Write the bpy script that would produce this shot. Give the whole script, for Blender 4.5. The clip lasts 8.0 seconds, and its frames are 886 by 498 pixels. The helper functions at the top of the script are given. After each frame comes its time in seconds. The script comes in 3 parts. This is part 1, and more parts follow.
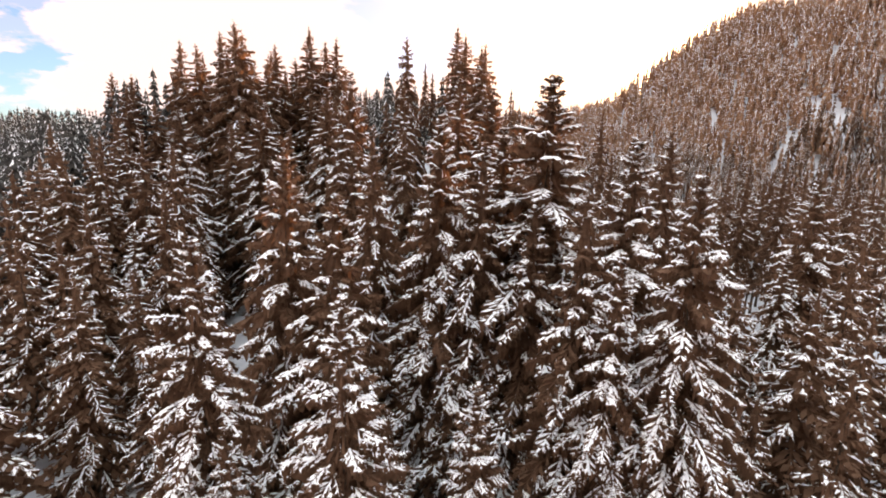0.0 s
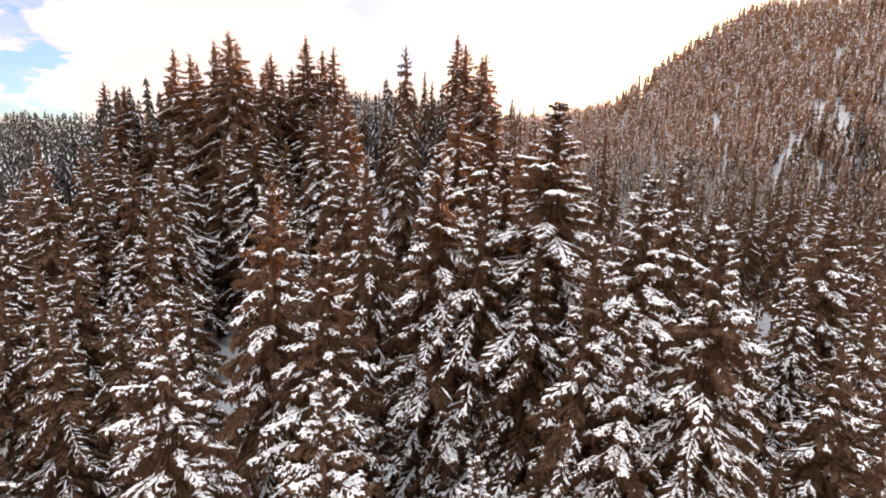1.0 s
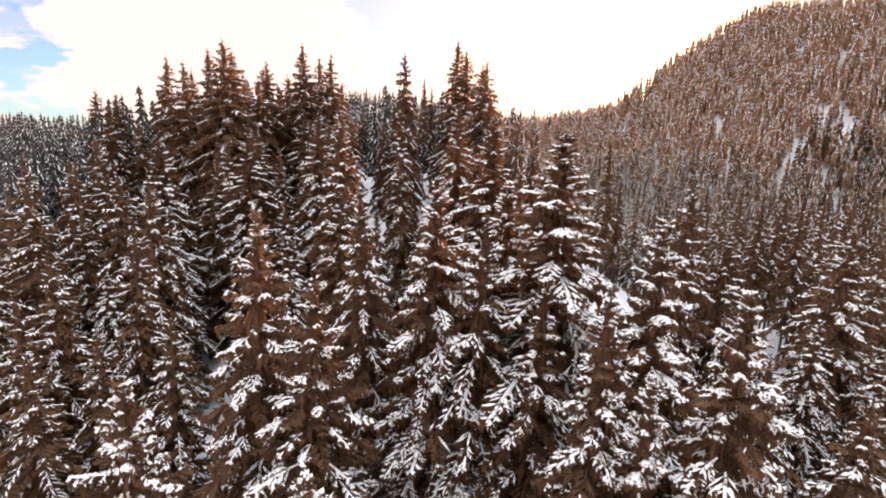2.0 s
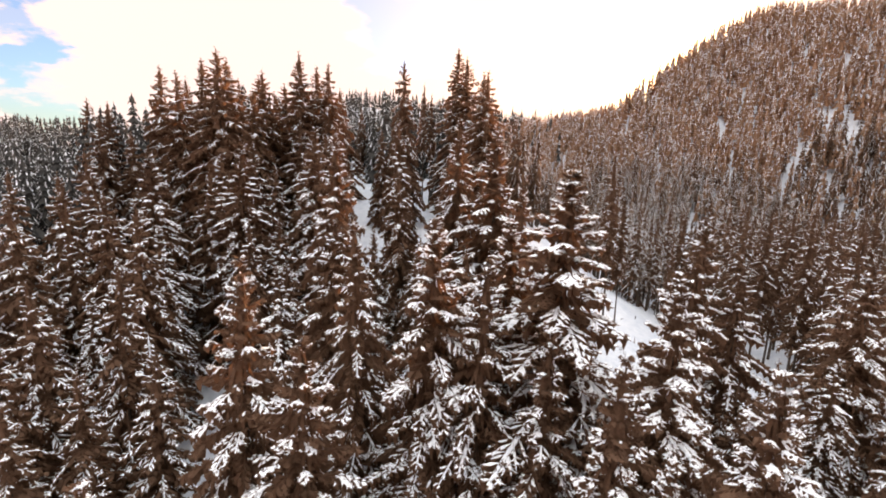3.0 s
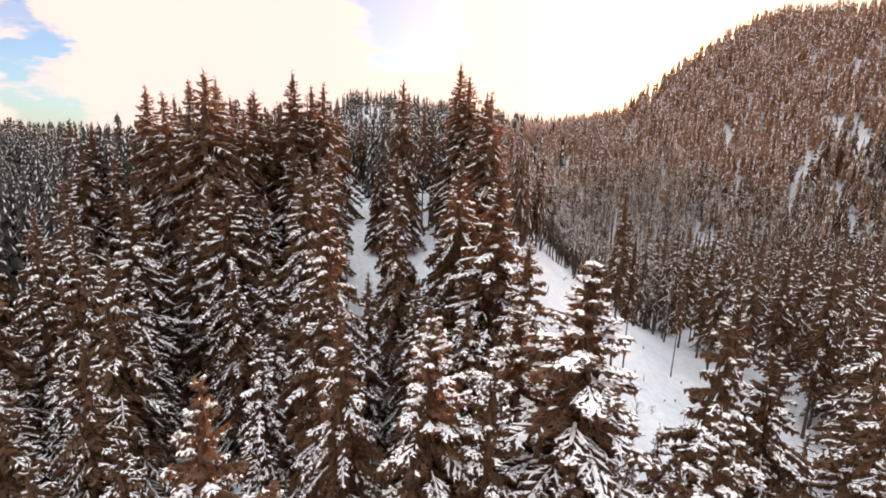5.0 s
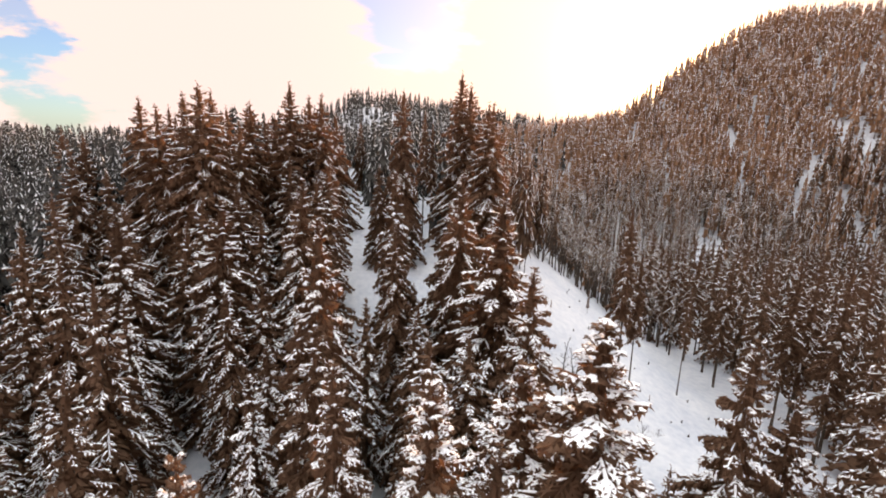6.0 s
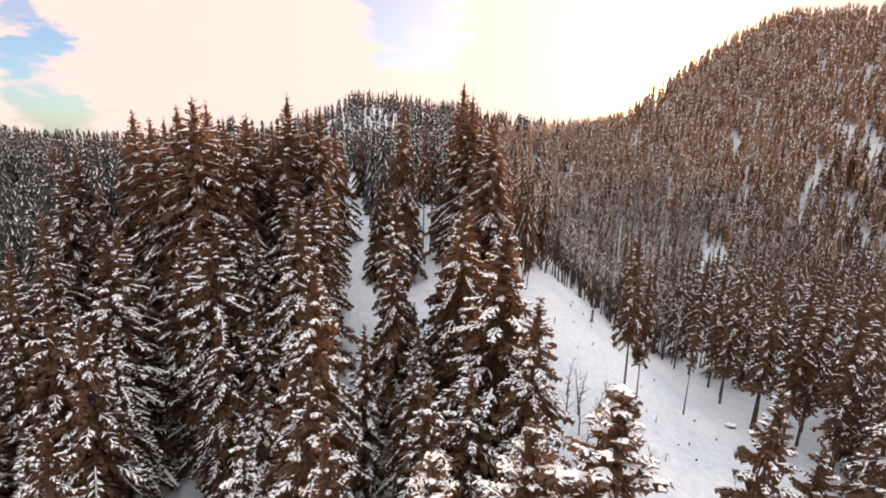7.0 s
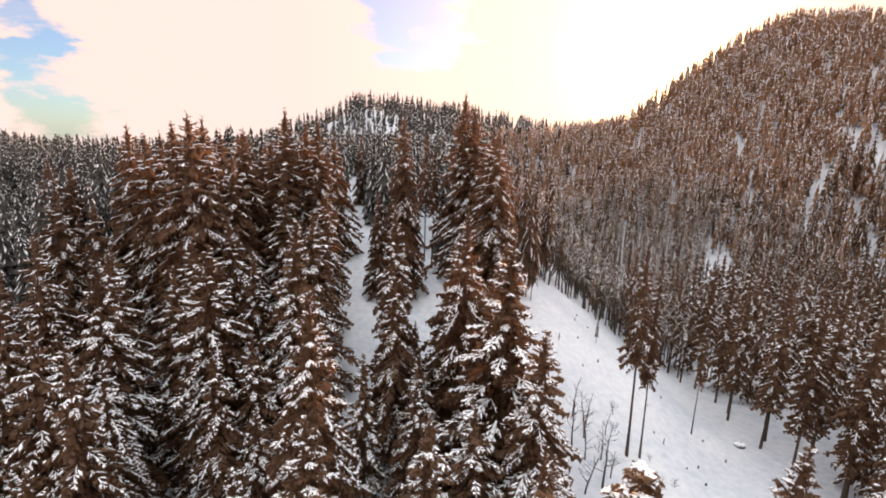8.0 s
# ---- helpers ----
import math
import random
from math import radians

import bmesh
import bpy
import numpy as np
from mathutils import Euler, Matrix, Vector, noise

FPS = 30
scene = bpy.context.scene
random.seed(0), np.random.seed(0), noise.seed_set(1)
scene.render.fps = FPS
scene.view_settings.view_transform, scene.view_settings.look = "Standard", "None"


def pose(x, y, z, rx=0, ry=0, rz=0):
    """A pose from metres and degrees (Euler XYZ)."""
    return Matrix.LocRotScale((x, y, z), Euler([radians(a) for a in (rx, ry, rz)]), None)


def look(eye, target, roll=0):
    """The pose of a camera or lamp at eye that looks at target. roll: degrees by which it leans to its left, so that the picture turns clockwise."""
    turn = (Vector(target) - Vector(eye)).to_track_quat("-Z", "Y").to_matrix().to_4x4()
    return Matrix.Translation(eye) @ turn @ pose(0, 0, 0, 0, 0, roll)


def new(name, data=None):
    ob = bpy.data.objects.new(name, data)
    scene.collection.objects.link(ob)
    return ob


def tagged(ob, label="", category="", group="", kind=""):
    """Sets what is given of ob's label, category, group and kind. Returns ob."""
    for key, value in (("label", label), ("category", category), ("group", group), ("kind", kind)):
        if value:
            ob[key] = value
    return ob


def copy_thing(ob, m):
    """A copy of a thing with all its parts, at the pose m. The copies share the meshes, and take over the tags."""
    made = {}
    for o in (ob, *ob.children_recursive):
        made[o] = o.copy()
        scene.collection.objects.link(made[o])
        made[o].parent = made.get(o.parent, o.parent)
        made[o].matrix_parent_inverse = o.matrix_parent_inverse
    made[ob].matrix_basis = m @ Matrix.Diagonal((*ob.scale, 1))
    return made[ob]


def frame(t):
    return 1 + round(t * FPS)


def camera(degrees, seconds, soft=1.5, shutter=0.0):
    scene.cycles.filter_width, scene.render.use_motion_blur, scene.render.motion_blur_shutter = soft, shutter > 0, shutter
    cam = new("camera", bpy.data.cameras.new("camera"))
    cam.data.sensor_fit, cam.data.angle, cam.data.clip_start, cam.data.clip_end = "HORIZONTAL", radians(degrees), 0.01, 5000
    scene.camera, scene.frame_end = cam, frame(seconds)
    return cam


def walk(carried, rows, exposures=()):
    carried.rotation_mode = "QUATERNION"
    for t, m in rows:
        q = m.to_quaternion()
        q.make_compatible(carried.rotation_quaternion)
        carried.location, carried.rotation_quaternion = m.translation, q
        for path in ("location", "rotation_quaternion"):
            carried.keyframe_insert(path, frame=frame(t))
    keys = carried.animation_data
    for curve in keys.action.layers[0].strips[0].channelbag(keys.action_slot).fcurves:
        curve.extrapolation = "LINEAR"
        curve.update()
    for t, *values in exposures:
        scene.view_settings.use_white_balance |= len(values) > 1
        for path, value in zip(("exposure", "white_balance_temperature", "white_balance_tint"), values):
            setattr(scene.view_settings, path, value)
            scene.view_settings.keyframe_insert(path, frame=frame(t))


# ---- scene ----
cam = camera(84.0, 8.0, soft=1.9)
# seconds, eye, yaw to the left, pitch, roll
PATH_A = [
    (0.0, 0.0, 0.0, 0.0, 0.0, -11.5, 1.5),
    (0.5, 0.052, 1.389, 1.176, 0.006, -11.538, 1.54),
    (1.0, 0.093, 2.8, 2.376, 0.011, -11.596, 1.598),
    (1.5, 0.122, 4.229, 3.595, 0.016, -11.669, 1.669),
    (2.0, 0.141, 5.673, 4.832, 0.021, -11.754, 1.75),
    (2.5, 0.15, 7.126, 6.081, 0.028, -11.849, 1.838),
    (3.0, 0.149, 8.585, 7.341, 0.038, -11.951, 1.928),
    (3.5, 0.138, 10.046, 8.609, 0.052, -12.055, 2.017),
    (4.0, 0.117, 11.505, 9.879, 0.071, -12.159, 2.101),
    (4.5, 0.088, 12.957, 11.151, 0.096, -12.259, 2.176),
    (5.0, 0.05, 14.397, 12.419, 0.128, -12.353, 2.239),
    (5.5, 0.003, 15.823, 13.681, 0.169, -12.437, 2.286),
    (6.0, -0.052, 17.229, 14.935, 0.22, -12.508, 2.313),
    (6.5, -0.115, 18.612, 16.175, 0.282, -12.563, 2.317),
    (7.0, -0.185, 19.967, 17.4, 0.355, -12.599, 2.293),
    (7.5, -0.262, 21.291, 18.606, 0.441, -12.612, 2.238),
    (8.0, -0.347, 22.578, 19.79, 0.541, -12.599, 2.149),
]


def aim(x, y, z, yaw, pitch, roll):
    a, b = radians(yaw), radians(pitch)
    way = Vector((-math.sin(a) * math.cos(b), math.cos(a) * math.cos(b), math.sin(b)))
    return look((x, y, z), Vector((x, y, z)) + way * 10, roll)


walk(cam, [(row[0], aim(*row[1:])) for row in PATH_A], exposures=[(0.0, 1.24, 8800, 21), (8.0, 0.9, 8800, 21)])

# ---- sky and sun: a low winter sun over the saddle, thin bright cloud with blue gaps ----
SUN_AZ, SUN_EL = radians(22.5), radians(9.5)
SUN_WAY = Vector((math.sin(SUN_AZ) * math.cos(SUN_EL), math.cos(SUN_AZ) * math.cos(SUN_EL), math.sin(SUN_EL)))
SKY_GAIN, CLOUD_GAIN, GLOW_GAIN = 0.085, 0.53, 2.6
SUN_POWER = 5.0
ZENITH = (1.06, 1.36, 1.68, 1)


def make_world():
    w = bpy.data.worlds.new("winter_sky")
    scene.world = w
    w.use_nodes = True
    nt = w.node_tree
    nt.nodes.clear()
    N, L = nt.nodes.new, nt.links.new
    out, bg = N("ShaderNodeOutputWorld"), N("ShaderNodeBackground")
    sky = N("ShaderNodeTexSky")
    sky.sky_type = "NISHITA"
    sky.sun_disc = False
    sky.sun_elevation, sky.sun_rotation = SUN_EL + radians(10), SUN_AZ
    sky.air_density, sky.dust_density, sky.ozone_density = 1.0, 0.2, 4.0
    gain = N("ShaderNodeVectorMath")
    gain.operation = "MULTIPLY"
    gain.inputs[1].default_value = (SKY_GAIN * 0.52, SKY_GAIN * 0.88, SKY_GAIN * 1.22)
    L(sky.outputs["Color"], gain.inputs[0])
    tc = N("ShaderNodeTexCoord")
    # clouds: two sizes of noise on the sky dome, stretched flat
    mp = N("ShaderNodeMapping")
    mp.inputs["Scale"].default_value = (1.6, 1.6, 4.2)
    mp.inputs["Location"].default_value = (0.35, 0.9, 0.2)
    L(tc.outputs["Generated"], mp.inputs["Vector"])
    n1 = N("ShaderNodeTexNoise")
    n1.inputs["Scale"].default_value = 5.5
    n1.inputs["Detail"].default_value = 7
    n1.inputs["Roughness"].default_value = 0.55
    L(mp.outputs["Vector"], n1.inputs["Vector"])
    mix = N("ShaderNodeMix")
    mix.data_type = "RGBA"
    # blue gaps in the cloud: direction, size
    cover = None
    wob = N("ShaderNodeVectorMath")
    wob.operation = "MULTIPLY_ADD"
    L(n1.outputs["Color"], wob.inputs[0])
    wob.inputs[1].default_value = (0.34, 0.34, 0.26)
    L(tc.outputs["Generated"], wob.inputs[2])
    for way, size, thin in (((-0.645, 0.755, 0.108), 0.07, 0.15), ((-0.645, 0.745, 0.168), 0.06, 0.3), ((-0.625, 0.78, 0.028), 0.085, 0.2), ((-0.075, 0.975, 0.215), 0.13, 0.35), ((0.2, -0.7, 0.5), 0.3, 0.0)):
        dist = N("ShaderNodeVectorMath")
        dist.operation = "DISTANCE"
        L(wob.outputs["Vector"], dist.inputs[0])
        dist.inputs[1].default_value = (way[0] + 0.17, way[1] + 0.17, way[2] + 0.13)
        edge = N("ShaderNodeMapRange")
        edge.interpolation_type = "SMOOTHSTEP"
        edge.inputs["From Min"].default_value, edge.inputs["From Max"].default_value = size * 0.45, size
        edge.inputs["To Min"].default_value = thin
        L(dist.outputs["Value"], edge.inputs["Value"])
        if cover is None:
            cover = edge.outputs["Result"]
        else:
            low = N("ShaderNodeMath")
            low.operation = "MINIMUM"
            L(cover, low.inputs[0])
            L(edge.outputs["Result"], low.inputs[1])
            cover = low.outputs["Value"]
    L(cover, mix.inputs["Factor"])
    L(gain.outputs["Vector"], mix.inputs["A"])
    mix.inputs["B"].default_value = (CLOUD_GAIN, CLOUD_GAIN * 0.91, CLOUD_GAIN * 1.0, 1)
    # brightening of the thin cloud round the sun
    dot = N("ShaderNodeVectorMath")
    dot.operation = "DOT_PRODUCT"
    L(tc.outputs["Generated"], dot.inputs[0])
    dot.inputs[1].default_value = SUN_WAY
    clampn = N("ShaderNodeMath")
    clampn.operation = "MAXIMUM"
    L(dot.outputs["Value"], clampn.inputs[0])
    clampn.inputs[1].default_value = 0.0
    # the cloud grows thinner and the light bluer and brighter overhead
    sep = N("ShaderNodeSeparateXYZ")
    L(tc.outputs["Generated"], sep.inputs["Vector"])
    high = N("ShaderNodeMapRange")
    high.interpolation_type = "SMOOTHSTEP"
    high.inputs["From Min"].default_value, high.inputs["From Max"].default_value = 0.30, 0.75
    L(sep.outputs["Z"], high.inputs["Value"])
    lid = N("ShaderNodeMix")
    lid.data_type = "RGBA"
    L(high.outputs["Result"], lid.inputs["Factor"])
    L(mix.outputs["Result"], lid.inputs["A"])
    lid.inputs["B"].default_value = ZENITH
    total = lid.outputs["Result"]
    for power, col, k in ((14, (1.0, 0.55, 0.22), 0.22), (160, (1.0, 0.78, 0.4), 1.0)):
        pw = N("ShaderNodeMath")
        pw.operation = "POWER"
        L(clampn.outputs["Value"], pw.inputs[0])
        pw.inputs[1].default_value = power
        sc = N("ShaderNodeVectorMath")
        sc.operation = "SCALE"
        sc.inputs[0].default_value = [c * GLOW_GAIN * k for c in col]
        L(pw.outputs["Value"], sc.inputs["Scale"])
        ad = N("ShaderNodeVectorMath")
        ad.operation = "ADD"
        L(total, ad.inputs[0])
        L(sc.outputs["Vector"], ad.inputs[1])
        total = ad.outputs["Vector"]
    L(total, bg.inputs["Color"])
    bg.inputs["Strength"].default_value = 1.0
    L(bg.outputs["Background"], out.inputs["Surface"])


make_world()
sun_data = bpy.data.lights.new("sun", "SUN")
sun_data.energy, sun_data.angle, sun_data.color = SUN_POWER, radians(1.5), (1.0, 0.62, 0.34)
sun = new("sun", sun_data)
sun.matrix_world = look((60, 150, 200), Vector((60, 150, 200)) - SUN_WAY)


# ---- materials ----
def material(name, colours, scale=4.0, rough=0.8, bump=0.3, bump_scale=20.0, by_object=0.0, by_island=0.0, translucent=0.0, spec=0.3):
    """A rough material whose colour wanders between colours at two sizes."""
    m = bpy.data.materials.new(name)
    m.use_nodes = True
    nt = m.node_tree
    N, L = nt.nodes.new, nt.links.new
    bsdf = nt.nodes["Principled BSDF"]
    tc = N("ShaderNodeTexCoord")
    n1, n2 = N("ShaderNodeTexNoise"), N("ShaderNodeTexNoise")
    n1.inputs["Scale"].default_value, n1.inputs["Detail"].default_value = scale, 4
    n2.inputs["Scale"].default_value, n2.inputs["Detail"].default_value = scale * 0.09, 3
    L(tc.outputs["Object"], n1.inputs["Vector"])
    L(tc.outputs["Object"], n2.inputs["Vector"])
    add = N("ShaderNodeMath")
    add.operation = "MULTIPLY_ADD"
    L(n1.outputs["Fac"], add.inputs[0])
    add.inputs[1].default_value = 0.55
    half = N("ShaderNodeMath")
    half.operation = "MULTIPLY"
    L(n2.outputs["Fac"], half.inputs[0])
    half.inputs[1].default_value = 0.45
    L(half.outputs["Value"], add.inputs[2])
    fac = add.outputs["Value"]
    if by_object:
        info = N("ShaderNodeObjectInfo")
        sh = N("ShaderNodeMath")
        sh.operation = "MULTIPLY_ADD"
        L(info.outputs["Random"], sh.inputs[0])
        sh.inputs[1].default_value = by_object
        L(fac, sh.inputs[2])
        off = N("ShaderNodeMath")
        off.operation = "SUBTRACT"
        L(sh.outputs["Value"], off.inputs[0])
        off.inputs[1].default_value = by_object / 2
        fac = off.outputs["Value"]
    if by_island:
        geo = N("ShaderNodeNewGeometry")
        si = N("ShaderNodeMath")
        si.operation = "MULTIPLY_ADD"
        L(geo.outputs["Random Per Island"], si.inputs[0])
        si.inputs[1].default_value = by_island
        L(fac, si.inputs[2])
        oi = N("ShaderNodeMath")
        oi.operation = "SUBTRACT"
        L(si.outputs["Value"], oi.inputs[0])
        oi.inputs[1].default_value = by_island / 2
        fac = oi.outputs["Value"]
    ramp = N("ShaderNodeValToRGB")
    els = ramp.color_ramp.elements
    while len(els) < len(colours):
        els.new(0.5)
    for k, c in enumerate(colours):
        els[k].position = 0.3 + 0.4 * k / max(1, len(colours) - 1)
        els[k].color = (*c, 1)
    L(fac, ramp.inputs["Fac"])
    L(ramp.outputs["Color"], bsdf.inputs["Base Color"])
    bsdf.inputs["Roughness"].default_value = rough
    bsdf.inputs["Specular IOR Level"].default_value = spec
    if bump:
        nb, bm_ = N("ShaderNodeTexNoise"), N("ShaderNodeBump")
        nb.inputs["Scale"].default_value, nb.inputs["Detail"].default_value = bump_scale, 5
        L(tc.outputs["Object"], nb.inputs["Vector"])
        L(nb.outputs["Fac"], bm_.inputs["Height"])
        bm_.inputs["Strength"].default_value = bump
        bm_.inputs["Distance"].default_value = 0.1
        L(bm_.outputs["Normal"], bsdf.inputs["Normal"])
    if translucent:
        tr, mx = N("ShaderNodeBsdfTranslucent"), N("ShaderNodeMixShader")
        L(ramp.outputs["Color"], tr.inputs["Color"])
        mx.inputs["Fac"].default_value = translucent
        L(bsdf.outputs["BSDF"], mx.inputs[1])
        L(tr.outputs["BSDF"], mx.inputs[2])
        L(mx.outputs["Shader"], nt.nodes["Material Output"].inputs["Surface"])
    return m


def branch_snow():
    """Clotted snow on twigs: white lumps, with dark needles showing where it has fallen through."""
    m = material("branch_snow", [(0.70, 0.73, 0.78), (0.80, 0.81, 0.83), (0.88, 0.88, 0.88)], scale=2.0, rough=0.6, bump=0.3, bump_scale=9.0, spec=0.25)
    nt = m.node_tree
    N, L = nt.nodes.new, nt.links.new
    tc, gap, rng_, mix = N("ShaderNodeTexCoord"), N("ShaderNodeTexNoise"), N("ShaderNodeMapRange"), N("ShaderNodeMix")
    gap.inputs["Scale"].default_value, gap.inputs["Detail"].default_value, gap.inputs["Roughness"].default_value = 3.8, 3.0, 0.65
    L(tc.outputs["Object"], gap.inputs["Vector"])
    rng_.interpolation_type = "SMOOTHSTEP"
    rng_.inputs["From Min"].default_value, rng_.inputs["From Max"].default_value = 0.40, 0.46
    L(gap.outputs["Fac"], rng_.inputs["Value"])
    mix.data_type = "RGBA"
    bsdf = nt.nodes["Principled BSDF"]
    L(rng_.outputs["Result"], mix.inputs["Factor"])
    mix.inputs["A"].default_value = (0.102, 0.050, 0.029, 1)
    L(bsdf.inputs["Base Color"].links[0].from_socket, mix.inputs["B"])
    L(mix.outputs["Result"], bsdf.inputs["Base Color"])
    return m


# The needles' brown carries the low sun's warm glare in its colour.
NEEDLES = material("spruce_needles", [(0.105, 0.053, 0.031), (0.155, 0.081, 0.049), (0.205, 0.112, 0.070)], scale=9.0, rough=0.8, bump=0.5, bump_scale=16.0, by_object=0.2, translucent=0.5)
# The same spruce needles, without the glare put into the brown above.
VALLEY_NO_GLARE = material("valley_spruce_no_glare", [(0.030, 0.029, 0.028), (0.052, 0.049, 0.046), (0.082, 0.074, 0.066)], scale=0.9, rough=0.85, bump=0.0, by_island=0.3, translucent=0.2)
# Mountain wood browns: the sun's warm glare over the slope, put into the colour.
BROWN_GLARE = material("brown_conifer_glare", [(0.062, 0.036, 0.024), (0.125, 0.070, 0.044), (0.21, 0.12, 0.075)], scale=0.8, rough=0.85, bump=0.0, by_island=0.3, translucent=0.5)
# Lighter and redder for the upper slope, where more glare is coloured in.
RUSSET_GLARE = material("russet_twigs_glare", [(0.18, 0.09, 0.054), (0.34, 0.18, 0.105), (0.47, 0.285, 0.185)], scale=0.8, rough=0.85, bump=0.0, by_island=0.3, translucent=0.5)
SNOW = branch_snow()
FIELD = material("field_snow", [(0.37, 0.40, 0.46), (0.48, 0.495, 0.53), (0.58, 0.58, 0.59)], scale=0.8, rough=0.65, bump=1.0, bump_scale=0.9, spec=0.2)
BARK = material("spruce_bark", [(0.035, 0.024, 0.018), (0.075, 0.052, 0.038), (0.13, 0.095, 0.07)], scale=5.0, rough=0.9, bump=0.7, bump_scale=14.0)
TWIG = material("bare_twigs", [(0.045, 0.033, 0.027), (0.09, 0.066, 0.052)], scale=6.0, rough=0.9, bump=0.2)
PALE_TWIG = material("pale_twigs", [(0.20, 0.13, 0.10), (0.32, 0.23, 0.18), (0.46, 0.37, 0.32)], scale=0.8, rough=0.85, bump=0.0, by_island=0.3, translucent=0.3)
ROCK = material("dark_rock", [(0.06, 0.055, 0.05), (0.16, 0.15, 0.14)], scale=3.0, rough=0.85, bump=0.8, bump_scale=6.0)


# ---- the lie of the land ----
def smooth(a, b, v):
    u = np.clip((v - a) / (b - a), 0, 1)
    return u * u * (3 - 2 * u)


SPUR_Y = [-300, 0, 22, 50, 78, 92, 108, 125, 165, 300, 420, 1200]
SPUR_Z = [-60, -41, -36, -32, -28, -20, -11, -8, -5, -4.5, -3, 0]
CREST_Q = [-400, 100, 118, 161, 171, 182, 190, 202, 209, 215, 220, 226, 232, 240, 252, 270, 291, 380, 450, 560, 687, 740, 900, 1400]
CREST_Z = [88, 97, 99, 106, 103, 95, 87, 72, 60, 47, 37, 29, 26, 24, 22, 20, 18, 11, 20, 34, 62, 42, 10, 0]


def ground_z(x, y):
    """Height of the snow at x, y: a spur between two valleys and a mountain that closes the view."""
    x, y = np.asarray(x, float), np.asarray(y, float)
    spur = sum(np.interp(y + d, SPUR_Y, SPUR_Z) for d in (-7, -3.5, 0, 3.5, 7)) / 5
    right = smooth(2, 60, x - 0.09 * (y - 105))
    left = smooth(50, 150, -x)
    low_right = -34 - 0.085 * np.clip(y - 105, -40, 170)
    low_left = -46 + 35 * smooth(130, 255, y) - 22 * smooth(300, 560, y)
    z = spur * (1 - right) * (1 - left) + low_right * right + low_left * left * (1 - right)
    p, q = 0.77 * x + 0.64 * y, -0.64 * x + 0.77 * y
    rise = -46 + 0.27 * (p - 195) + 0.5 * 18 * np.logaddexp(0, (p - 275) / 18)
    crest = np.interp(q, CREST_Q, CREST_Z)
    hill = -np.logaddexp(-rise / 6, -crest / 6) * 6
    z = np.logaddexp(z / 4, np.clip(hill, -400, 400) / 4) * 4
    z = z - 170 * smooth(800, 1700, np.hypot(x, y))
    near = 1 - smooth(150, 500, np.hypot(x, y))
    z = z + 0.5 * np.sin(x * 0.19 + 1.3 * np.sin(y * 0.11)) * np.cos(y * 0.16 + 0.7) + near * 0.12 * np.sin(x * 1.1 + 2 * np.sin(y * 0.7)) * np.sin(y * 0.9)
    return z


def spread(lo, hi, fine_lo, fine_hi, fine, coarse):
    """Grid lines: fine steps in the middle, growing towards both ends."""
    mid = list(np.arange(fine_lo, fine_hi + 0.01, fine))
    a, step = [mid[0]], fine
    while a[-1] > lo:
        step = min(step * 1.12, coarse)
        a.append(a[-1] - step)
    b, step = [mid[-1]], fine
    while b[-1] < hi:
        step = min(step * 1.12, coarse)
        b.append(b[-1] + step)
    return np.array(a[:0:-1] + mid + b[1:])


def make_ground():
    xs, ys = spread(-2600, 2600, -60, 95, 1.3, 160), spread(-700, 4200, 40, 215, 1.3, 160)
    gx, gy = np.meshgrid(xs, ys)
    gz = ground_z(gx, gy)
    verts = np.stack([gx.ravel(), gy.ravel(), gz.ravel()], 1)
    w = len(xs)
    idx = np.arange(len(verts)).reshape(len(ys), w)
    faces = np.stack([idx[:-1, :-1].ravel(), idx[:-1, 1:].ravel(), idx[1:, 1:].ravel(), idx[1:, :-1].ravel()], 1)
    me = bpy.data.meshes.new("ground")
    me.from_pydata(verts, [], faces.tolist())
    me.polygons.foreach_set("use_smooth", [True] * len(me.polygons))
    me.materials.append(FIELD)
    tagged(new("ground", me), "snow-covered mountain ground between the spruce woods", "ground", kind="structure")


make_ground()


# ---- spruces ----
def mesh_of(name, verts, faces, mats, index=None, smooth_on=False):
    me = bpy.data.meshes.new(name)
    me.from_pydata(verts, [], faces)
    for m in mats:
        me.materials.append(m)
    if index is not None:
        me.polygons.foreach_set("material_index", index)
    if smooth_on:
        me.polygons.foreach_set("use_smooth", [True] * len(me.polygons))
    me.update()
    return me


def trunk_mesh(height, radius, sides, rng):
    verts, faces, rings = [], [], 9
    for k in range(rings):
        u = k / (rings - 1)
        r = radius * (1.25 - 1.2 * u) if k else radius * 1.7
        ox, oy = 0.05 * math.sin(3 * u + rng.random()), 0.05 * math.cos(4 * u)
        for s in range(sides):
            a = 2 * math.pi * s / sides
            rr = r * (1 + 0.12 * math.sin(3 * a + 5 * u))
            verts.append((ox + rr * math.cos(a), oy + rr * math.sin(a), u * height * 0.985 - (1.2 if k == 0 else 0)))
    for k in range(rings - 1):
        for s in range(sides):
            t = (s + 1) % sides
            faces.append((k * sides + s, k * sides + t, (k + 1) * sides + t, (k + 1) * sides + s))
    faces.append(tuple((rings - 1) * sides + s for s in range(sides)))
    return mesh_of("trunk", verts, faces, [BARK], smooth_on=True)


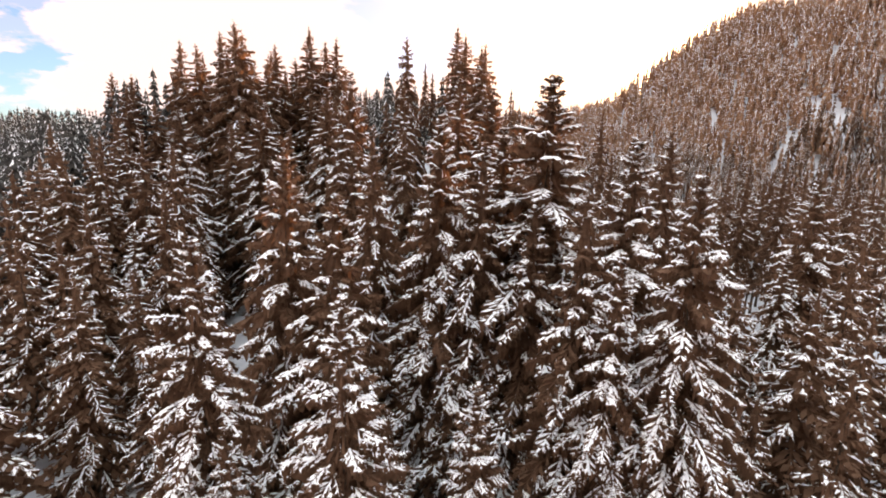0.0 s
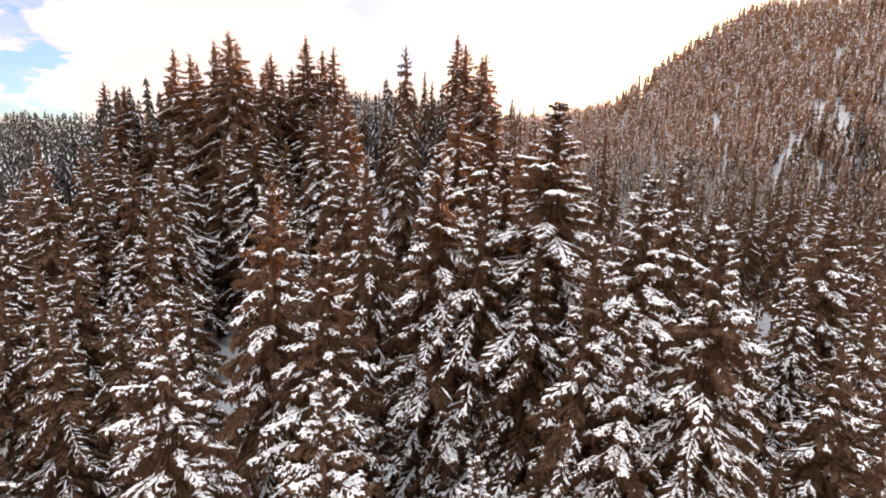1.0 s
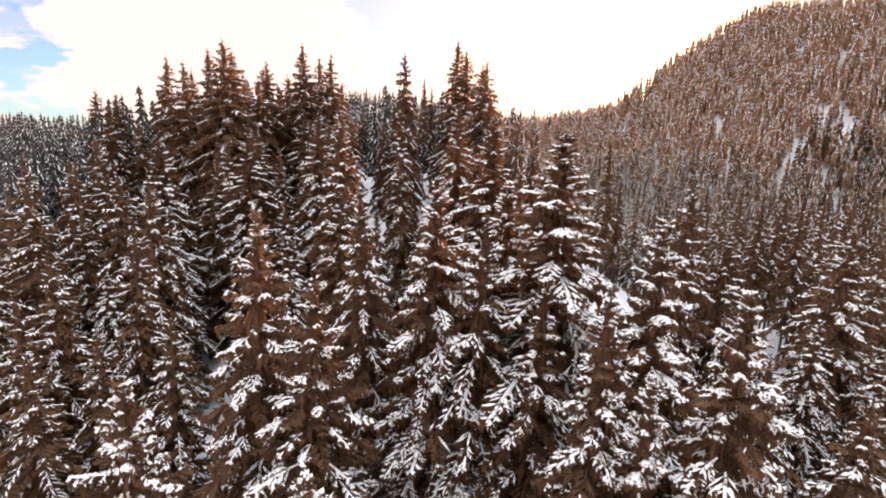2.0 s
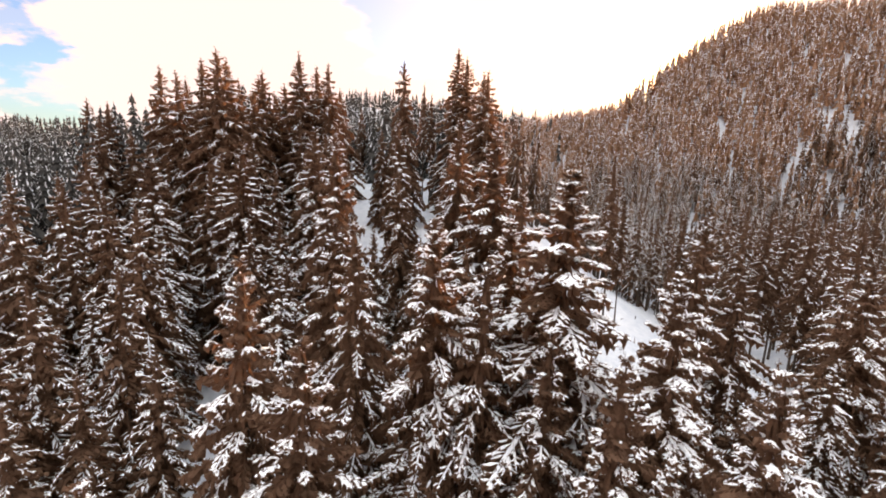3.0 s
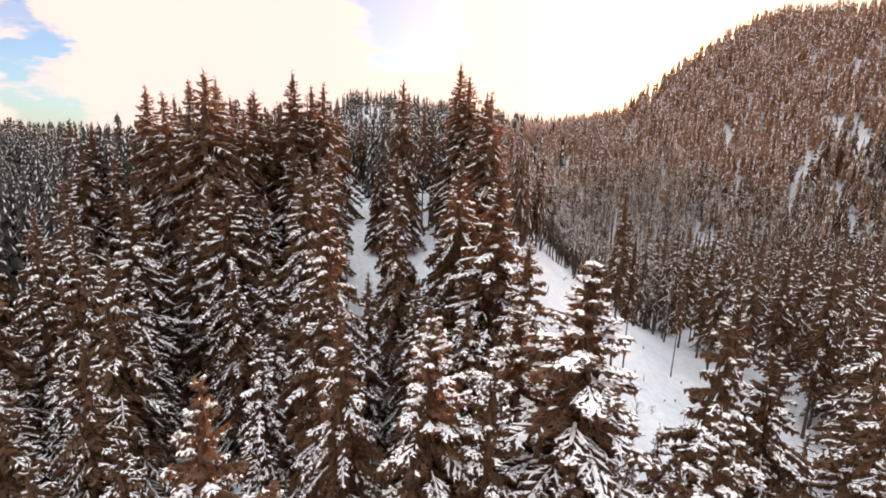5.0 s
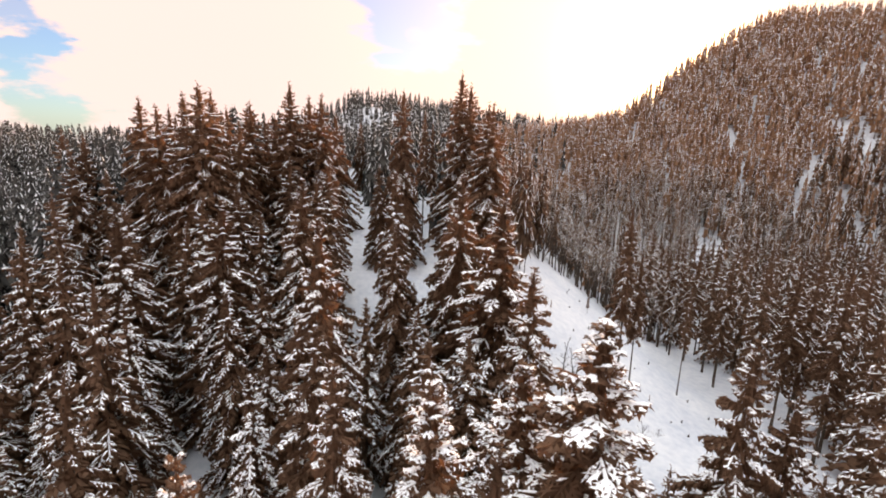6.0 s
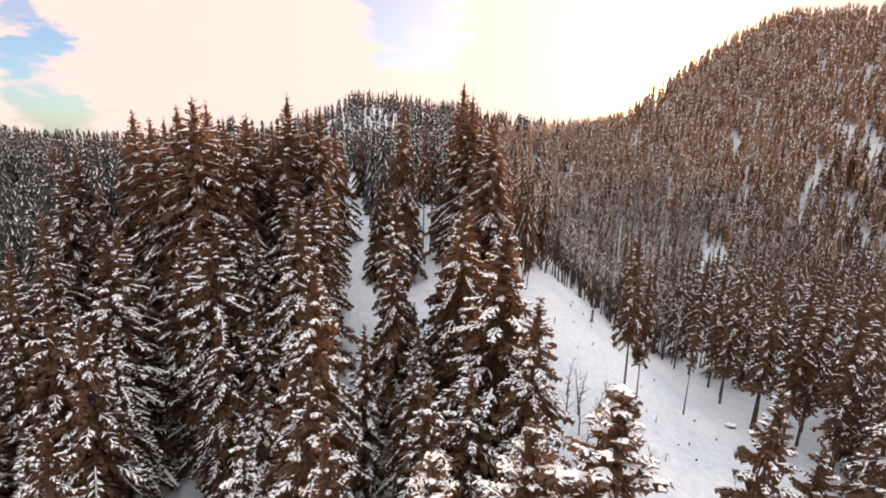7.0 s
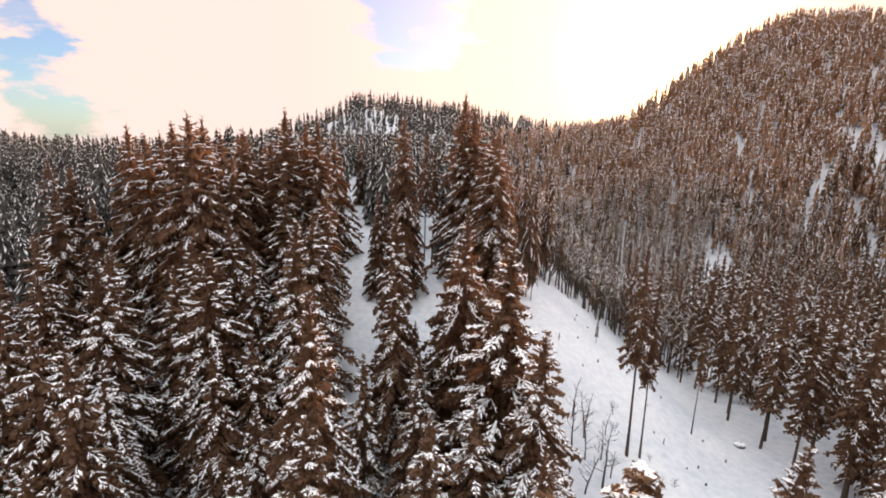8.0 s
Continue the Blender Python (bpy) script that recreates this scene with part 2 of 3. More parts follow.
class Soup:
    """Collects vertices and faces."""

    def __init__(self):
        self.v, self.f = [], []

    def strip(self, pts):
        """Pairs of points, joined by quads."""
        n = len(self.v)
        for a, b in pts:
            self.v.append(tuple(a))
            self.v.append(tuple(b))
        for k in range(len(pts) - 1):
            self.f.append((n + 2 * k, n + 2 * k + 1, n + 2 * k + 3, n + 2 * k + 2))

    def tri(self, a, b, c):
        n = len(self.v)
        self.v += [tuple(a), tuple(b), tuple(c)]
        self.f.append((n, n + 1, n + 2))

    def pillow(self, line, half, thick, rng):
        """A lumpy roll of snow along a line of points; half and thick by point."""
        n, m = len(self.v), 5 if len(line) > 3 else 3
        for k, (c, side) in enumerate(line):
            w, h = half[k] * (0.75 + 0.5 * rng.random()), thick[k] * (0.7 + 0.6 * rng.random())
            for s in range(m):
                a = math.pi * (s / (m - 1))
                x, z = math.cos(a) * w, math.sin(a) * h
                self.v.append((c[0] + side[0] * x, c[1] + side[1] * x, c[2] + z - 0.015 - abs(x) * 0.25))
        for k in range(len(line) - 1):
            for s in range(m - 1):
                self.f.append((n + k * m + s, n + k * m + s + 1, n + (k + 1) * m + s + 1, n + (k + 1) * m + s))


def core(soup, height, radius, bare, slope, rng, fine):
    """The dark heart of the crown: ragged hanging sprays close round the trunk."""
    tiers, sprays = (46, 18) if fine == 3 else (36, 16) if fine >= 2 else (24, 9) if fine >= 1 else (18, 7)
    top = height - 0.5
    for t in range(tiers):
        z1 = height * bare + (top - height * bare) * (1 - (1 - t / tiers) ** 1.25) - 0.4
        r = max(0.34, 0.44 - 0.03 * (height - z1)) * crown_reach(height - z1, radius, slope)
        turn = rng.random() * 6.28
        for s in range(sprays):
            a = turn + 6.2832 / sprays * (s + 0.8 * rng.random())
            k = r * (0.3 + 0.9 * rng.random())
            w = min(0.5, (0.06 if fine == 3 else 0.10 if fine >= 2 else 0.25) * (0.6 + 0.8 * rng.random()) / max(k, 0.05))
            drop = min((0.5 if fine == 3 else 0.8) + 0.6 * rng.random(), 0.6 * (height - z1))
            hold = 0.35 * k * min(1.0, (height - z1) / 4)
            soup.tri((hold * math.cos(a), hold * math.sin(a), z1 + drop), (k * math.cos(a - w), k * math.sin(a - w), z1 + 0.3 * rng.random()), (k * 1.1 * math.cos(a + w), k * 1.1 * math.sin(a + w), z1 - 0.4 * rng.random()))


def crown_reach(down, radius, slope):
    """Reach of the crown at a depth below the tip: a cone that grows into a column."""
    return radius * (1 - math.exp(-max(down, 0.0) * slope / radius)) + 0.06


# spacing of side twigs along a bough, by detail
SPACING = {0: 1.15, 1: 0.54, 1.5: 0.34, 2: 0.45, 3: 0.30}


def bough(green, white, rng, at, L, ca, sa, deep, detail, snowy, load):
    """One bough: a spine, a frond of side twigs with hanging sprays, and snow along its upper side."""
    side = (-sa, ca)
    gap = min(SPACING[detail], 0.12 + 0.2 * L)
    steps = 3 if detail >= 2 else 2
    wid = 0.025 + 0.012 * L
    green.strip([((p[0] - side[0] * q, p[1] - side[1] * q, p[2] - 0.03), (p[0] + side[0] * q, p[1] + side[1] * q, p[2] - 0.03))
                 for p, q in ((at(s / steps), wid * (1.1 - 0.85 * s / steps)) for s in range(steps + 1))])
    loaded = rng.random() < snowy * min(1.0, 0.4 + 0.2 * deep)
    s_in = 0.15 + 0.33 * rng.random() / load
    bald = 0.4 + 0.5 * rng.random() if rng.random() < 0.45 else 9
    hang0 = (0.22 + 0.05 * min(deep, 10)) * min(1.0, 0.3 + 0.3 * L)
    # curtain of sprays under the spine
    teeth = max(2, int(L * 0.9 / gap / 1.15))
    for j in range(teeth):
        s0, s1 = max(0.08, (j - 0.3) / teeth), min(1.0, (j + 1.3) / teeth)
        p, q = at(s0), at(s1)
        m = at((s0 + s1) / 2)
        h = hang0 * (0.7 + 0.9 * rng.random())
        o = 0.25 * (rng.random() - 0.5)
        green.tri(p, q, (m[0] + side[0] * o, m[1] + side[1] * o, m[2] - h))
    twigs = max(3, int(L * 0.9 / gap) + 1)
    for j in range(twigs):
        s = min(0.99, 0.1 + 0.9 * (j + 0.15 + rng.random() * 0.7) / twigs)
        b = at(s)
        env = L * (0.31 if detail >= 2 else 0.36) * min(1.0, (s + 0.08) / 0.42) * (1 - s) ** 0.65 + min(0.20, 0.10 * L)
        for sg in (-1, 1):
            l = env * (0.6 + 0.65 * rng.random())
            f = 0.45 + 0.5 * rng.random()
            g = 1.05 - 0.45 * f
            dx, dy = ca * f + side[0] * sg * g, sa * f + side[1] * sg * g
            dz = -(0.18 + 0.55 * rng.random()) if deep > 2 else -0.1 + 0.5 * rng.random()
            q = gap * (0.30 + 0.16 * rng.random()) * min(1.0, 0.4 + 0.35 * L)
            mid = (b[0] + dx * l * 0.55, b[1] + dy * l * 0.55, b[2] + dz * l * 0.35)
            tip = (b[0] + dx * l, b[1] + dy * l, b[2] + dz * l)
            ox, oy = -dy * q, dx * q
            n = len(green.v)
            if detail >= 2:
                ox, oy = ox * 0.5, oy * 0.5
            green.v += [b, (mid[0] - ox, mid[1] - oy, mid[2] - 0.05), (mid[0] + ox, mid[1] + oy, mid[2] - 0.05), tip]
            green.f += [(n, n + 1, n + 2), (n + 1, n + 3, n + 2)]
            if detail >= 2:
                # short sprays along both sides of the twig
                for c0, out in ((0.3, -1), (0.42, 1), (0.58, -1), (0.7, 1)):
                    c0 += 0.1 * (rng.random() - 0.5)
                    k = min(0.42, 0.16 + 0.35 * l * (1 - c0)) * (0.7 + 0.6 * rng.random())
                    p = (b[0] + dx * l * c0, b[1] + dy * l * c0, b[2] + dz * l * c0 * 0.8)
                    p2 = (p[0] + dx * 0.14, p[1] + dy * 0.14, p[2] + dz * 0.12)
                    e = (p[0] + (dx * 0.75 - dy * out * 0.8) * k, p[1] + (dy * 0.75 + dx * out * 0.8) * k, p[2] - (0.15 + 0.4 * rng.random()) * k)
                    green.tri(p, p2, e)
                    if loaded and s > s_in and rng.random() < 0.55:
                        up = 0.045
                        white.tri((p[0], p[1], p[2] + up), (p2[0], p2[1], p2[2] + up + 0.02), (p[0] + (e[0] - p[0]) * 0.85, p[1] + (e[1] - p[1]) * 0.85, p[2] + (e[2] - p[2]) * 0.85 + up))
            h = hang0 * (0.5 + 0.9 * rng.random())
            c = 0.25 + 0.5 * rng.random()
            if detail >= 2 or j % 2:
                green.tri(b, tip, (b[0] + dx * l * c + 0.1 * (rng.random() - 0.5), b[1] + dy * l * c + 0.1 * (rng.random() - 0.5), b[2] + dz * l * c - h))
            if (loaded and s > s_in and abs(s - bald) > 0.08 and rng.random() < 0.95) or (s > 0.45 and rng.random() < 0.18 * snowy):
                e = q * (0.38 + 0.36 * rng.random()) * min(1.25, load)
                px_, py_ = -dy * e, dx * e
                k0, k1 = 0.1 * rng.random(), 0.7 + 0.4 * rng.random()
                up = 0.05 + 0.03 * rng.random()
                start = (b[0] + dx * l * k0, b[1] + dy * l * k0, b[2] + dz * l * k0 + up)
                hub = (b[0] + dx * l * 0.5, b[1] + dy * l * 0.5, b[2] + dz * l * 0.35 + up)
                end = (b[0] + dx * l * k1, b[1] + dy * l * k1, b[2] + dz * l * k1 + up * 0.8)
                n = len(white.v)
                if detail < 2:
                    white.v += [start, (hub[0] - px_, hub[1] - py_, hub[2] - 0.02), (hub[0] + px_, hub[1] + py_, hub[2] - 0.02), end]
                    white.f += [(n, n + 1, n + 2), (n + 1, n + 3, n + 2)]
                else:
                    white.v += [start, (hub[0] - px_, hub[1] - py_, hub[2] - 0.05), (hub[0], hub[1], hub[2] + 0.05), (hub[0] + px_, hub[1] + py_, hub[2] - 0.05), end]
                    white.f += [(n, n + 1, n + 2), (n, n + 2, n + 3), (n + 1, n + 4, n + 2), (n + 2, n + 4, n + 3)]
    if loaded:
        runs = [(s_in, 1.02)] if bald > 1 else [(s_in, bald - 0.07), (bald + 0.07, 1.02)]
        for a, b in runs:
            if b - a < 0.1:
                continue
            rings = 5 if detail >= 2 else 3
            line = [(at(a + (b - a) * i / (rings - 1)), side) for i in range(rings)]
            fat = load * (0.065 + 0.016 * L) * (0.6 + 0.7 * rng.random()) * (0.74 if detail >= 2 else 0.72 if detail >= 1 else 1.1)
            half = [fat * (0.35 + 0.8 * math.sin(math.pi * (0.12 + 0.8 * i / (rings - 1)))) for i in range(rings)]
            white.pillow(line, half, [h * 0.6 for h in half], rng)


def spruce_boughs(seed, height=28.0, radius=8.3, slope=0.46, whorls=27, per=6, detail=2, snowy=0.75, bare=0.08, droop=1.0, load=1.0):
    """The boughs of a spruce, each as a pair of needle and snow soups: rising near the tip, level lower down, drooping at the base."""
    rng = random.Random(seed)
    turn, phase = rng.random() * 6.28, rng.random() * 6.28
    out = []
    for w in range(whorls):
        u = 1 - (1 - (w + 0.5 * rng.random()) / whorls) ** 1.38
        z0 = height * (bare + (1 - bare) * u)
        deep = height - z0
        top = 1 - u
        reach = crown_reach(deep + 0.25, radius, slope) * (0.75 + 0.25 * min(1, (u + 0.06) / 0.16))
        count = max(5 if detail else 4, round(per * (0.62 + 0.45 * min(1, deep / 14))))
        for k in range(count):
            turn += 6.2832 / count * (0.75 + 0.5 * rng.random())
            lop = 1 + 0.12 * math.sin(turn + phase) + 0.10 * math.sin(2 * turn + 5 * u)
            L = reach * lop * (0.72 + 0.4 * rng.random())
            if rng.random() < 0.07:
                L *= 0.5
            ca, sa = math.cos(turn), math.sin(turn)
            young = max(0.0, 1 - deep / 7)
            lift = 0.12 + 0.45 * young - 0.55 * top * droop + 0.28 * (rng.random() - 0.5)
            sag = (0.10 + 0.26 * min(1, deep / 10)) * droop * (0.7 + 0.6 * rng.random()) * (1 - young)
            curl = 0.13 * top
            zb = z0 + (rng.random() - 0.5) * height / whorls * 0.8

            def at(s, L=L, ca=ca, sa=sa, lift=lift, sag=sag, curl=curl, zb=zb):
                r = L * s * (1 - 0.05 * s)
                return (ca * r, sa * r, zb + L * (lift * s - sag * s * s + curl * s ** 4))

            g, wt = Soup(), Soup()
            shed = 0.6 + 0.58 * math.sin(1.6 * turn + 9 * u + phase)
            bough(g, wt, rng, at, L, ca, sa, deep, detail, snowy * 1.2 * max(0.12 if snowy < 1.2 else 0.5, shed), load)
            out.append((g, wt))
    return out


def joined(soups):
    v, f = [], []
    for s in soups:
        n = len(v)
        v += s.v
        f += [tuple(i + n for i in face) for face in s.f]
    return v, f


def make_spruce(seed, label, split=False, girth=0.27, **kw):
    """A spruce: trunk, crown heart and boughs. split: every bough a part of its own, with its snow."""
    h = kw.get("height", 28.0)
    root = new("spruce_tree")
    rng = random.Random(seed)
    boughs = spruce_boughs(seed, **kw)
    heart = Soup()
    core(heart, h, kw.get("radius", 8.3), kw.get("bare", 0.08), kw.get("slope", 0.46), rng, kw.get("detail", 2))
    heart.strip([((-0.07, 0, h * 0.96), (0.07, 0, h * 0.96)), ((-0.015, 0, h + 0.1), (0.015, 0, h + 0.1))])
    heart.strip([((0, -0.07, h * 0.97), (0, 0.07, h * 0.97)), ((0, -0.015, h + 0.1), (0, 0.015, h + 0.1))])

    def child(name, me, parent, kind=""):
        ob = new(name, me)
        ob.parent = parent
        if kind:
            ob["kind"] = kind
        return ob

    child("trunk", trunk_mesh(h, girth, 8, rng), root)
    if split:
        child("crown", mesh_of("crown", heart.v, heart.f, [NEEDLES]), root)
        for g, w in boughs:
            b = child("bough", mesh_of("bough", g.v, g.f, [NEEDLES]), root)
            if w.f:
                child("snow", mesh_of("snow", w.v, w.f, [SNOW]), b, "stuff")
    else:
        child("crown", mesh_of("crown", *joined([heart] + [g for g, w in boughs]), [NEEDLES]), root, "stuff")
        child("snow_load", mesh_of("snow_load", *joined([w for g, w in boughs]), [SNOW]), root, "stuff")
    tagged(root, label, "tree")
    return root


LABEL_A = "tall dark green spruce with drooping snow-laden boughs"
LABEL_B = "slender dark spruce with snow on its boughs"
NEAR = [make_spruce(11 + k, LABEL_A, radius=r, whorls=wh, per=6, detail=2, snowy=sn, bare=ba, droop=dr)
        for k, (r, wh, sn, ba, dr) in enumerate(((7.8, 32, 1.0, 0.05, 1.0), (8.4, 31, 0.9, 0.07, 1.15), (7.4, 33, 1.05, 0.04, 0.85), (8.6, 31, 0.9, 0.07, 1.25)))]
MID = [make_spruce(31 + k, LABEL_B, radius=r, whorls=25, per=6, detail=1, snowy=sn, bare=ba, droop=dr, load=0.95)
       for k, (r, sn, ba, dr) in enumerate(((7.4, 1.05, 0.05, 1.0), (7.8, 0.9, 0.08, 1.15), (7.0, 1.1, 0.04, 0.85)))]
LOW = [make_spruce(51 + k, LABEL_B, radius=r, whorls=19, per=5, detail=0, snowy=sn, bare=0.08, droop=dr, load=0.95)
       for k, (r, sn, dr) in enumerate(((7.2, 1.0, 1.0), (7.6, 0.9, 1.15), (6.8, 1.05, 0.9)))]
SPLIT = [make_spruce(71 + k, LABEL_A, split=True, radius=r, whorls=wh, per=6, detail=3, snowy=sn, bare=0.08, droop=dr, load=1.1)
         for k, (r, wh, sn, dr) in enumerate(((8.0, 36, 1.4, 1.0), (8.6, 35, 1.3, 1.2)))]
TALL = [make_spruce(131 + k, "tall old dark spruce with snow along its drooping boughs", radius=r, whorls=31, per=6, detail=1.5, snowy=sn, bare=0.05, droop=dr, load=0.85)
        for k, (r, sn, dr) in enumerate(((8.4, 0.95, 1.0), (9.0, 0.75, 1.1), (8.0, 1.0, 0.85)))]
HIGH = [make_spruce(91 + k, "tall spruce with a long bare trunk and a snowy crown", radius=r, slope=0.33, whorls=22, per=5, detail=1, snowy=0.5, bare=ba, droop=1.1, girth=0.17)
        for k, (r, ba) in enumerate(((3.2, 0.28), (2.6, 0.48)))]
LADEN = [make_spruce(111 + k, "spruce thickly plastered with snow, its boughs hanging steeply", radius=r, slope=0.36, whorls=28, per=6, detail=2, snowy=1.5, bare=0.04, droop=dr, load=1.35)
         for k, (r, dr) in enumerate(((6.4, 1.8), (5.8, 1.6)))]
PROTOS = NEAR + MID + TALL + LOW + SPLIT + HIGH + LADEN
used = {id(o): False for o in PROTOS}
planted = []


def plant(proto, x, y, height, wide=1.0, spin=0.0, group="", lean=0.0):
    z = float(ground_z(x, y)) - 0.1
    k = height / 28.0
    m = pose(x, y, z, lean, lean * 0.5, spin) @ Matrix.Diagonal((k * wide, k * wide, k, 1))
    if used[id(proto)]:
        ob = copy_thing(proto, m @ Matrix.Diagonal((1 / proto.scale[0], 1 / proto.scale[1], 1 / proto.scale[2], 1)))
    else:
        used[id(proto)] = True
        ob = proto
        ob.matrix_basis = m
    ob["group"] = group
    planted.append((x, y))
    return ob


# tips of the spruces that stand out: x, y, height of the tip, width
FRONT = [
    (2.1, 23.0, -11.6, 0.8), (-12.0, 23.9, -4.6, 0.85), (-4.0, 20.9, -6.5, 0.9), (13.9, 26.7, -1.0, 0.85), (10.2, 27.3, -5.5, 0.8),
    (8.5, 41.0, 6.0, 1.35), (-0.5, 41.1, 2.6, 1.05), (5.2, 44.6, 2.0, 1.2), (13.2, 33.8, 1.0, 1.0), (6.3, 35.6, -3.6, 0.9),
    (-7.9, 33.9, -3.5, 1.05), (2.7, 38.5, 0.1, 0.85), (21.8, 49.8, 2.0, 0.85), (33.8, 47.7, -9.2, 1.1), (40.3, 53.0, -2.0, 1.0),
    (-10.6, 22.0, -13.5, 0.7), (8.3, 29.3, -2.0, 0.9), (26.6, 50.2, -2.3, 1.0), (-12.4, 36.6, 0.4, 0.85), (-5.9, 44.5, 1.6, 0.75),
]
SECOND = [
    (-15.8, 54.0, -4.5, 1.0), (-9.9, 54.3, 0.0, 1.0), (-10.3, 58.2, 8.0, 0.8), (-19.0, 66.6, -7.4, 1.0), (-35.5, 69.0, -3.7, 1.0),
    (-41.5, 57.5, -10.5, 1.1), (-38.7, 60.5, -10.5, 1.1), (-39.9, 75.5, 5.0, 1.0), (-29.0, 78.5, 6.5, 1.1), (6.8, 73.0, 8.5, 1.25), (2.4, 81.0, 11.0, 0.8), (-19.5, 83.0, 9.0, 1.0), (-7.6, 88.0, 10.5, 0.78), (-9.0, 73.0, -4.0, 0.75), (-3.4, 70.0, -5.0, 0.8), (8.9, 66.0, 2.5, 1.0),
]
SKYLINE = [
    (-54.6, 106.5, 20.3, 1.0), (-39.8, 97.8, 22.2, 1.15), (-28.8, 108.7, 23.9, 1.0), (-24.0, 110.8, 22.4, 0.9), (-8.7, 115.0, 24.0, 0.72),
    (1.8, 127.2, 29.2, 0.85), (8.2, 112.0, 22.2, 0.95), (-35.5, 108.0, 20.4, 1.05), (-65.3, 105.5, 13.2, 1.0), (-44.0, 100.5, 21.0, 1.0),
    (-13.2, 113.0, 10.0, 0.8), (4.5, 124.0, 26.5, 1.0), (-49.0, 102.5, 19.0, 1.0), (-70.0, 108.0, 14.0, 1.0), (-42.1, 106.5, 22.0, 1.0), (-26.4, 112.5, 22.0, 1.0), (-31.8, 199.0, 20.5, 0.62),
    (7.4, 116.0, 22.3, 1.0), (-60.5, 96.5, 10.5, 1.0), (-56.7, 99.0, 8.0, 1.0),
]
rng = random.Random(5)
for k, (x, y, tip, wide) in enumerate(FRONT):
    plant(SPLIT[k % 2] if k < 9 else LADEN[0] if k == 13 else NEAR[k % 4], x, y, tip - float(ground_z(x, y)), wide, rng.random() * 360, "front spruces of the near wood", rng.uniform(-1, 1))
for k, (x, y, tip, wide) in enumerate(SECOND):
    plant(LADEN[k % 2] if k in (0, 4, 5, 6) else NEAR[(k + 1) % 4], x, y, tip - float(ground_z(x, y)), wide, rng.random() * 360, "front spruces of the near wood", rng.uniform(-1, 1))
for k, (x, y, tip, wide) in enumerate(SKYLINE):
    plant(TALL[k % 3], x, y, tip - float(ground_z(x, y)), wide, rng.random() * 360, "tall spruces on the spur", rng.uniform(-1, 1))


# clearings in the wood
def clear(x, y):
    """Whether a place lies in the snowfield, on the cut tracks, or in another gap."""
    if 76 < y < 149:
        a = np.interp(y, [76, 117, 136, 149], [17, 17, 20, 31])
        b = np.interp(y, [76, 90, 112, 128, 139, 149], [54, 56, 57, 57, 53, 42])
        if a < x < b:
            return True
    if math.hypot(x - 62, (y - 215) / 2) < 7:
        return True
    if 78 < y < 312 and abs(x + 12 + 0.2 * (y - 86)) < 4.2:
        return True
    if 98 < y < 196 and abs(x + 3.6 + 0.071 * (y - 115)) < 2.6:
        return True
    if 60 < y < 96 and abs(x + 30.5 + 0.5 * (y - 65)) < 3.2:
        return True
    # a snow lane beyond the field
    if 118 < y < 255 and abs(x - 0.52 * (y - 15) - 1.5 * math.sin(0.09 * y)) < 1.9:
        return True
    return math.hypot(x + 37, y - 43) < 3.5


def far_enough(x, y, gap):
    return all((x - a) ** 2 + (y - b) ** 2 > gap * gap for a, b in planted)


# tall bare-trunked spruces at the edge of the snowfield: x, y, height, width
EDGE = [(28.1, 89.4, 33.0, 0.9), (30.4, 90.0, 27.0, 0.8), (45.0, 102.9, 22.0, 0.7), (59.0, 104.5, 25.0, 1.0), (59.5, 116.0, 24.0, 1.0),
        (60.0, 131.0, 25.0, 1.0), (58.0, 95.0, 26.0, 1.0), (62.0, 108.0, 27.0, 1.0), (61.0, 119.0, 21.0, 0.9), (63.0, 98.0, 24.0, 1.0), (59.0, 86.0, 26.0, 1.0), (57.5, 140.0, 22.0, 0.9), (68.0, 104.0, 26.0, 1.0), (66.0, 114.0, 25.0, 1.0),
        (61.0, 124.0, 24.0, 1.0), (70.0, 96.0, 25.0, 1.0), (62.0, 89.0, 24.0, 1.0), (73.0, 110.0, 26.0, 1.0), (49.5, 149.5, 22.0, 1.0)]
for x, y, h in ((-5.6, 131.0, 29.0), (-3.7, 127.5, 27.0)):
    plant(HIGH[1], x, y, h, 0.8, rng.random() * 360, "bare-trunked spruces on the spur")
for k, (x, y, h, wide) in enumerate(EDGE):
    plant(HIGH[1 if k < 3 else 0], x, y, h * (1.0 if k < 3 else 1.2), wide, rng.random() * 360, "bare-trunked spruces beside the snowfield", rng.uniform(-1.5, 1.5))


def head_room(x, y):
    """Tallest tree that leaves the snowfield and the cut track in the open; the wood is young below them."""
    d = y - 22.6
    if 12 < y < 41 and abs(x + 0.874 * y) < 3.2:
        return -0.745 * y - 2.0 - float(ground_z(x, y))
    if 25 < y < 64 and abs(x + 0.5 * (y - 4)) < 2.0:
        return 2.0 - 0.54 * (y - 4) - float(ground_z(x, y))
    if 35 < y < 72 and abs(x + 0.6 * (y - 18.6)) < 2.4:
        return 14.0 - 0.78 * (y - 18.6) - float(ground_z(x, y))
    if 60 < y < 84 and abs(x + 0.18 * d) < 3.2:
        return 0.0
    if 58 < y < 120 and abs(x + 0.5 + 0.045 * d) < 3.0:
        return 17.0 - 0.34 * d - float(ground_z(x, y))
    if 27 < y < 92 and 0.27 * d < x < 1.0 * d + 4:
        return 16.0 - 0.81 * d - float(ground_z(x, y))
    return 99.0


